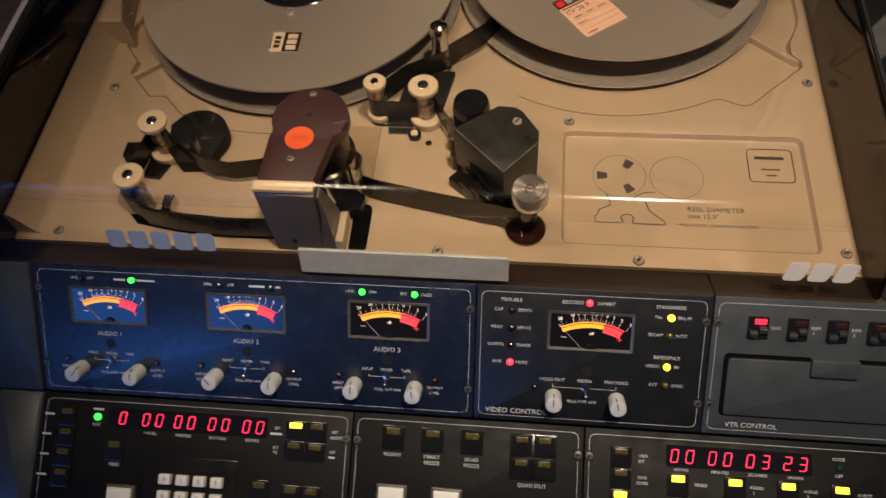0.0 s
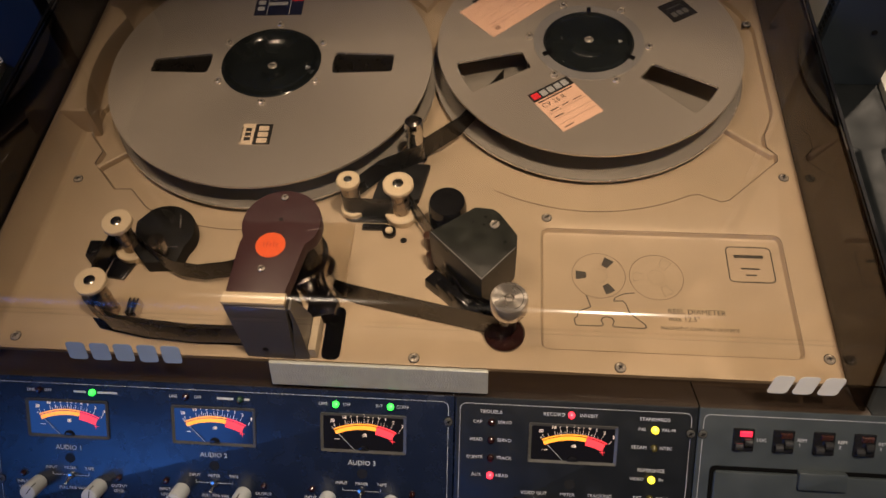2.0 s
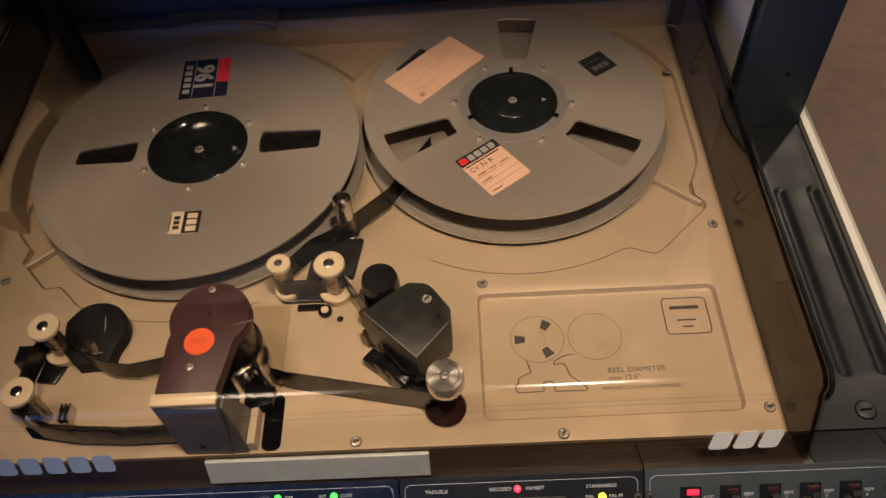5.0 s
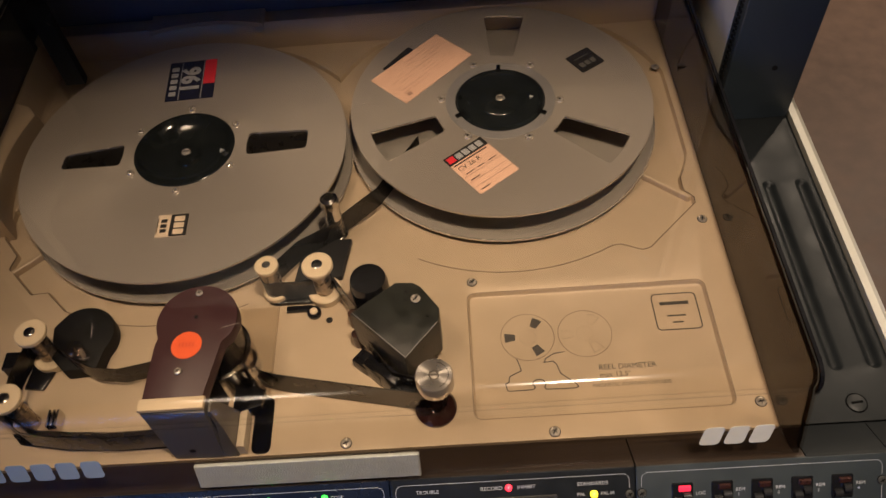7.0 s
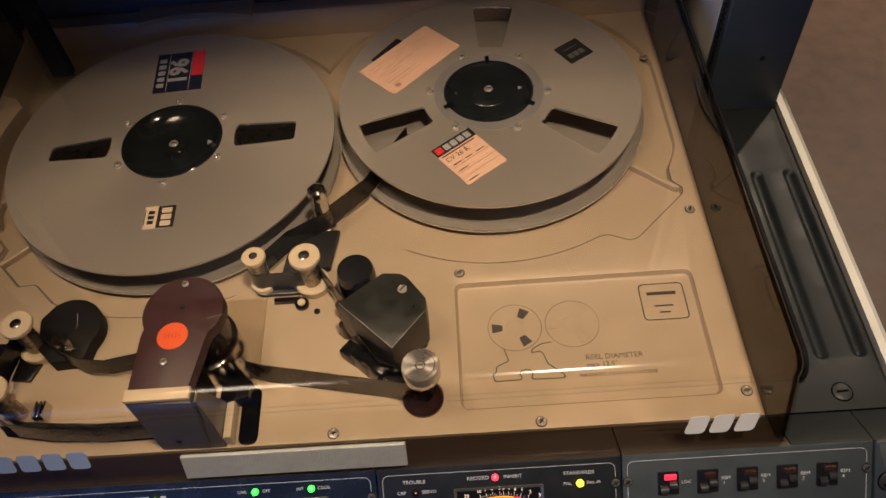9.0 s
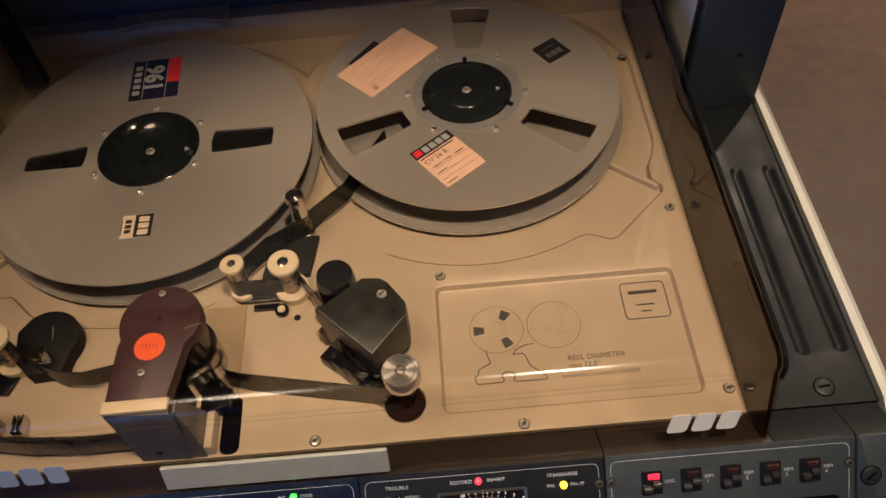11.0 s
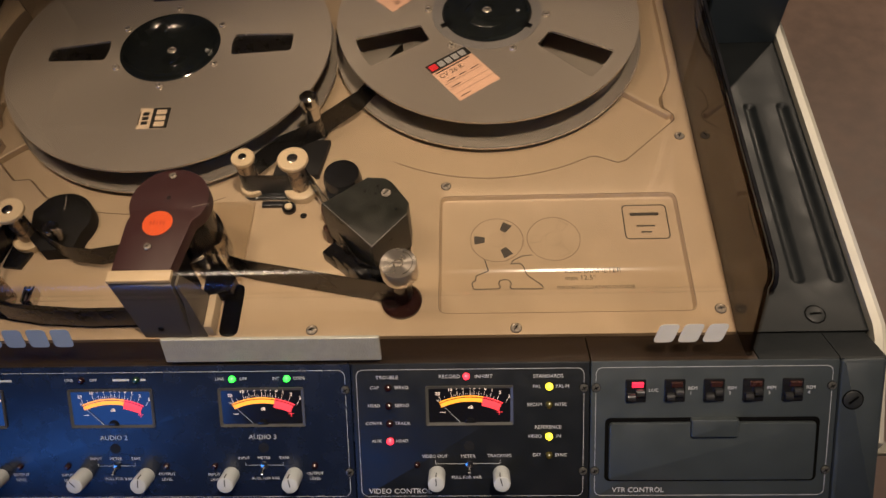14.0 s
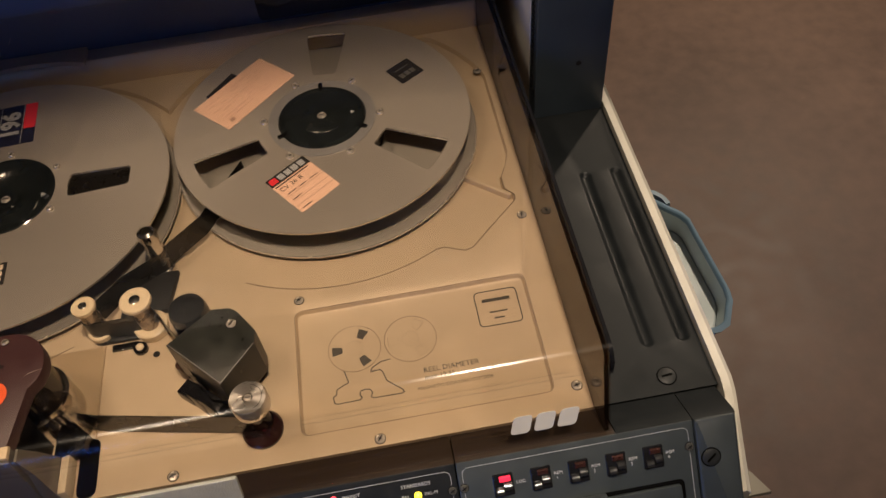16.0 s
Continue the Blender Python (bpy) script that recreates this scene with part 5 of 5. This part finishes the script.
# ---- lower panels ----
def lens_key(ob, x, v, w=0.0150, h=0.0160, mat=None, text="dull amber lens"):
    bm = bmesh.new()
    prism(bm, rrect(x - w / 2, -v - h / 2, x + w / 2, -v + h / 2, 0.0006, 2), 0, 0.0022, 0.0006)
    key = part("push_key", bm, BLACK, ob, "black push key with a small lens")
    bm = bmesh.new()
    prism(bm, rrect(x - w * 0.30, -v + h * 0.12, x + w * 0.30, -v + h * 0.40, 0.0004, 2), 0.0022, 0.0032, 0.0004)
    part("lens", bm, mat or YELLOW_DARK, key, text)
    return key


SEGMENTS = {"0": "abcdef", "2": "abged", "3": "abgcd"}


def digit(ob, x, v, char, h=0.0100, w=0.0052):
    t, s = 0.0006, 0.14
    hw, hh = w / 2, h / 2
    place = {"a": ((-hw, hh), (hw, hh)), "b": ((hw, hh), (hw, 0)), "c": ((hw, 0), (hw, -hh)), "d": ((-hw, -hh), (hw, -hh)), "e": ((-hw, 0), (-hw, -hh)), "f": ((-hw, hh), (-hw, 0)), "g": ((-hw, 0), (hw, 0))}
    bm = bmesh.new()
    for key in SEGMENTS[char]:
        (ax, ay), (bx, by) = place[key]
        dx, dy = (bx - ax) * 0.09, (by - ay) * 0.09
        line(bm, [(x + ax + dx + (ay + dy) * s, -v + ay + dy), (x + bx - dx + (by - dy) * s, -v + by - dy)], t, 0.0006, 0.0009)
    part("digit", bm, DIGIT_ON, ob, "glowing red digit", smooth=False)


def readout(ob, pairs, v, chars):
    xs = [x for x, n in pairs]
    bm = bmesh.new()
    box(bm, min(xs) - 0.0125, max(xs) + 0.0125, -v - 0.0085, -v + 0.0085, 0, 0.0005, 0, 0.001)
    shown = part("readout", bm, WINDOW, ob, "dark readout window with glowing red digits", smooth=False)
    k = 0
    for x, n in pairs:
        for j in range(n):
            digit(shown, x + (0 if n == 1 else -0.0059 + 0.0118 * j), v, chars[k])
            k += 1


edit = panel("edit_control_panel", "charcoal panel with red time readout and keypad", LOW, -0.5030, -0.2282, 0.0006, 0.120, (0.0230,), (False, True), LOWER_PANEL)
readout(edit, [(-0.4290, 1), (-0.4023, 2), (-0.3738, 2), (-0.3437, 2), (-0.3135, 2)], 0.0187, "000000000")
led(edit, -0.4519, 0.0189, GREEN_ON, "lit green indicator", 0.0030)
for k in range(4):
    lens_key(edit, -0.4790, 0.0200 + 0.0170 * k, 0.0165, 0.0165)
lens_key(edit, -0.4335, 0.0455, 0.0165, 0.0180)
for x, v, on in ((-0.2764, 0.0190, True), (-0.2584, 0.0190, False), (-0.2770, 0.0355, False), (-0.2588, 0.0360, False)):
    lens_key(edit, x, v, 0.0170, 0.0160, YELLOW_ON if on else YELLOW_DARK, "lit yellow lens" if on else "dull amber lens")
lens_key(edit, -0.3040, 0.0700, 0.0165, 0.0175)
for x in (-0.2768, -0.2595):
    lens_key(edit, x, 0.0720, 0.0165, 0.0170)
bm = bmesh.new()
prism(bm, rrect(-0.4030, -0.112, -0.3235, -0.0475, 0.0025), 0, 0.0012, 0.0005)
pad = part("keypad", bm, BLACK, edit, "black keypad with white keys")
for r in range(3):
    for c in range(4):
        bm = bmesh.new()
        x, v = -0.3846 + 0.0150 * c, 0.0660 + 0.0137 * r
        prism(bm, rrect(x - 0.0050, -v - 0.0042, x + 0.0050, -v + 0.0042, 0.0006, 2), 0.001, 0.0062, 0.0008)
        key = part("white_key", bm, KEY_WHITE, pad, "white numbered key")
        if r < 2:
            bm = bmesh.new()
            letters(bm, "01234567"[4 * r + c], x, -v, 0.0050, 0.0063)
            part("figure", bm, INK, key, smooth=False)


def square_button(ob, x, v):
    bm = bmesh.new()
    prism(bm, rrect(x - 0.0125, -v - 0.0125, x + 0.0125, -v + 0.0125, 0.001, 2), 0, 0.0045, 0.0008)
    frame_part = part("square_button", bm, BEZEL, ob, "pale square push button in a dark frame")
    bm = bmesh.new()
    prism(bm, rrect(x - 0.0105, -v - 0.0105, x + 0.0105, -v + 0.0105, 0.001, 2), 0.0045, 0.0075, 0.0010)
    part("button_cap", bm, KEY_WHITE, frame_part, "pale grey cap")
    bm = bmesh.new()
    bar(bm, x, -v, 0.009, 0.0018, 0.0076)
    part("cap_mark", bm, GREY_INK, frame_part, smooth=False)


square_button(edit, -0.4225, 0.0860)
words(edit, [("HOURS", -0.4035, 0.0300), ("MINUTES", -0.3745, 0.0300), ("SECONDS", -0.3440, 0.0300), ("FRAMES", -0.3135, 0.0300), ("TAKE", -0.4330, 0.0578, 0.0040), (None, -0.4519, 0.0125, 0.009), ("EDIT", -0.4525, 0.0255, 0.0034), ("SET", -0.2925, 0.0185), (None, -0.2935, 0.0230, 0.010), ("SET", -0.2430, 0.0185), ("AUDIO", -0.2415, 0.0232), ("SET", -0.2930, 0.0345), ("TC", -0.2930, 0.0385), ("SET", -0.2440, 0.0350), (None, -0.2445, 0.0392, 0.005), (None, -0.4960, 0.0190, 0.009), (None, -0.4965, 0.0360, 0.008), (None, -0.4965, 0.0530, 0.008), (None, -0.4970, 0.0700, 0.009), (None, -0.3040, 0.0815, 0.008)])

freeze = panel("freeze_control_panel", "charcoal panel with freeze keys and pale square buttons", LOW, -0.2282, -0.0370, 0.0006, 0.120, (0.0230,), (True, True), LOWER_PANEL)
for x in (-0.1935, -0.1607, -0.1280):
    lens_key(freeze, x, 0.0190, 0.0185, 0.0195)
bm = bmesh.new()
prism(bm, rrect(-0.0968, -0.0460, -0.0590, -0.0090, 0.0012), 0, 0.0010, 0.0004)
quad = part("key_block", bm, BLACK, freeze, "black block of four keys")
for x in (-0.0872, -0.0688):
    for v in (0.0180, 0.0365):
        lens_key(quad, x, v, 0.0165, 0.0165)
for x in (-0.1917, -0.1466):
    square_button(freeze, x, 0.0690)
words(freeze, [("RELEASE", -0.1935, 0.0330, 0.0040), ("DIRECT", -0.1605, 0.0330, 0.0040), ("FREEZE", -0.1605, 0.0378, 0.0040), ("QUAD", -0.1278, 0.0330, 0.0040), ("FREEZE", -0.1278, 0.0378, 0.0040), ("QUAD SPLIT", -0.0780, 0.0500, 0.0042)])

timer = panel("timer_control_panel", "charcoal panel with red tape counter and lit keys", LOW, -0.0370, 0.2398, 0.0006, 0.120, (0.0230,), (True, True), LOWER_PANEL)
readout(timer, [(0.0406, 2), (0.0700, 2), (0.0992, 2), (0.1278, 2)], 0.0184, "00000323")
for k in range(3):
    lens_key(timer, -0.0075, 0.0220 + 0.0168 * k, 0.0165, 0.0165, YELLOW_ON if k == 2 else YELLOW_DARK, "lit yellow lens" if k == 2 else "dull amber lens")
for x in (0.0374, 0.0815, 0.1221, 0.1624):
    lens_key(timer, x, 0.0405, 0.0165, 0.0180, YELLOW_ON, "lit yellow lens")
for v in (0.0235, 0.0420):
    lens_key(timer, 0.2060, v, 0.0180, 0.0175)
led(timer, 0.1608, 0.0188, GREEN_DARK, "unlit green indicator", 0.0026)
words(timer, [("HOURS", 0.0400, 0.0292), ("MINUTES", 0.0700, 0.0292), ("SECONDS", 0.0990, 0.0292), ("FRAMES", 0.1280, 0.0292), ("USER", 0.0100, 0.0205), ("BIT", 0.0088, 0.0247), ("TIME", 0.0095, 0.0375), ("CODE", 0.0097, 0.0417), ("CODE", 0.1608, 0.0128), ("OFF", 0.1608, 0.0255), ("VIDEO", 0.0555, 0.0400), ("AUDIO", 0.0985, 0.0390), ("1", 0.0960, 0.0432), ("AUDIO", 0.1395, 0.0390), ("2", 0.1372, 0.0432), ("AUDIO", 0.1800, 0.0390), ("3", 0.1775, 0.0432)])

# ---- plastic tub on the floor ----
tub = thing("plastic_tub", "blue plastic tub with a pale inside standing on the floor", "tub", m=pose(0.540, 0.605, 0, 0, 0, 4))
bm = bmesh.new()
OUT = [(-0.12, -0.17), (0.055, -0.17), (0.075, -0.162), (0.103, -0.115), (0.108, -0.09), (0.108, 0.09), (0.100, 0.11), (0.055, 0.165), (-0.12, 0.165)]
loops = [[(x * k, y * k, z) for x, y in OUT] for k, z in ((0.80, 0.0), (0.84, 0.004), (0.98, 0.150), (1.04, 0.152), (1.05, 0.158), (1.0, 0.160))]
loft(bm, loops, True, False)
part("shell", bm, BLUE_PLASTIC, tub)
bm = bmesh.new()
loft(bm, [[(x * k, y * k, z) for x, y in OUT] for k, z in ((1.0, 0.160), (0.975, 0.158), (0.965, 0.150))], False, False)
part("inner_lip", bm, BLUE_PLASTIC, tub)
bm = bmesh.new()
loft(bm, [[(x * k, y * k, z) for x, y in OUT] for k, z in ((0.965, 0.150), (0.91, 0.112))], False, False)
part("inner_wall", bm, PALE_PLASTIC, tub, "pale inside wall")
bm = bmesh.new()
loft(bm, [[(x * k, y * k, z) for x, y in OUT] for k, z in ((0.82, 0.02), (0.905, 0.110), (0.88, 0.113))])
part("inside_floor", bm, PALE_PLASTIC, tub, "pale inside floor")
bm = bmesh.new()
line(bm, [(0.015 + 0.075 * math.cos(radians(a)), 0.150 + 0.060 * math.sin(radians(a))) for a in range(0, 181, 12)], 0.010, 0.135, 0.152)
part("handle", bm, BLUE_PLASTIC, tub, "moulded carrying handle")
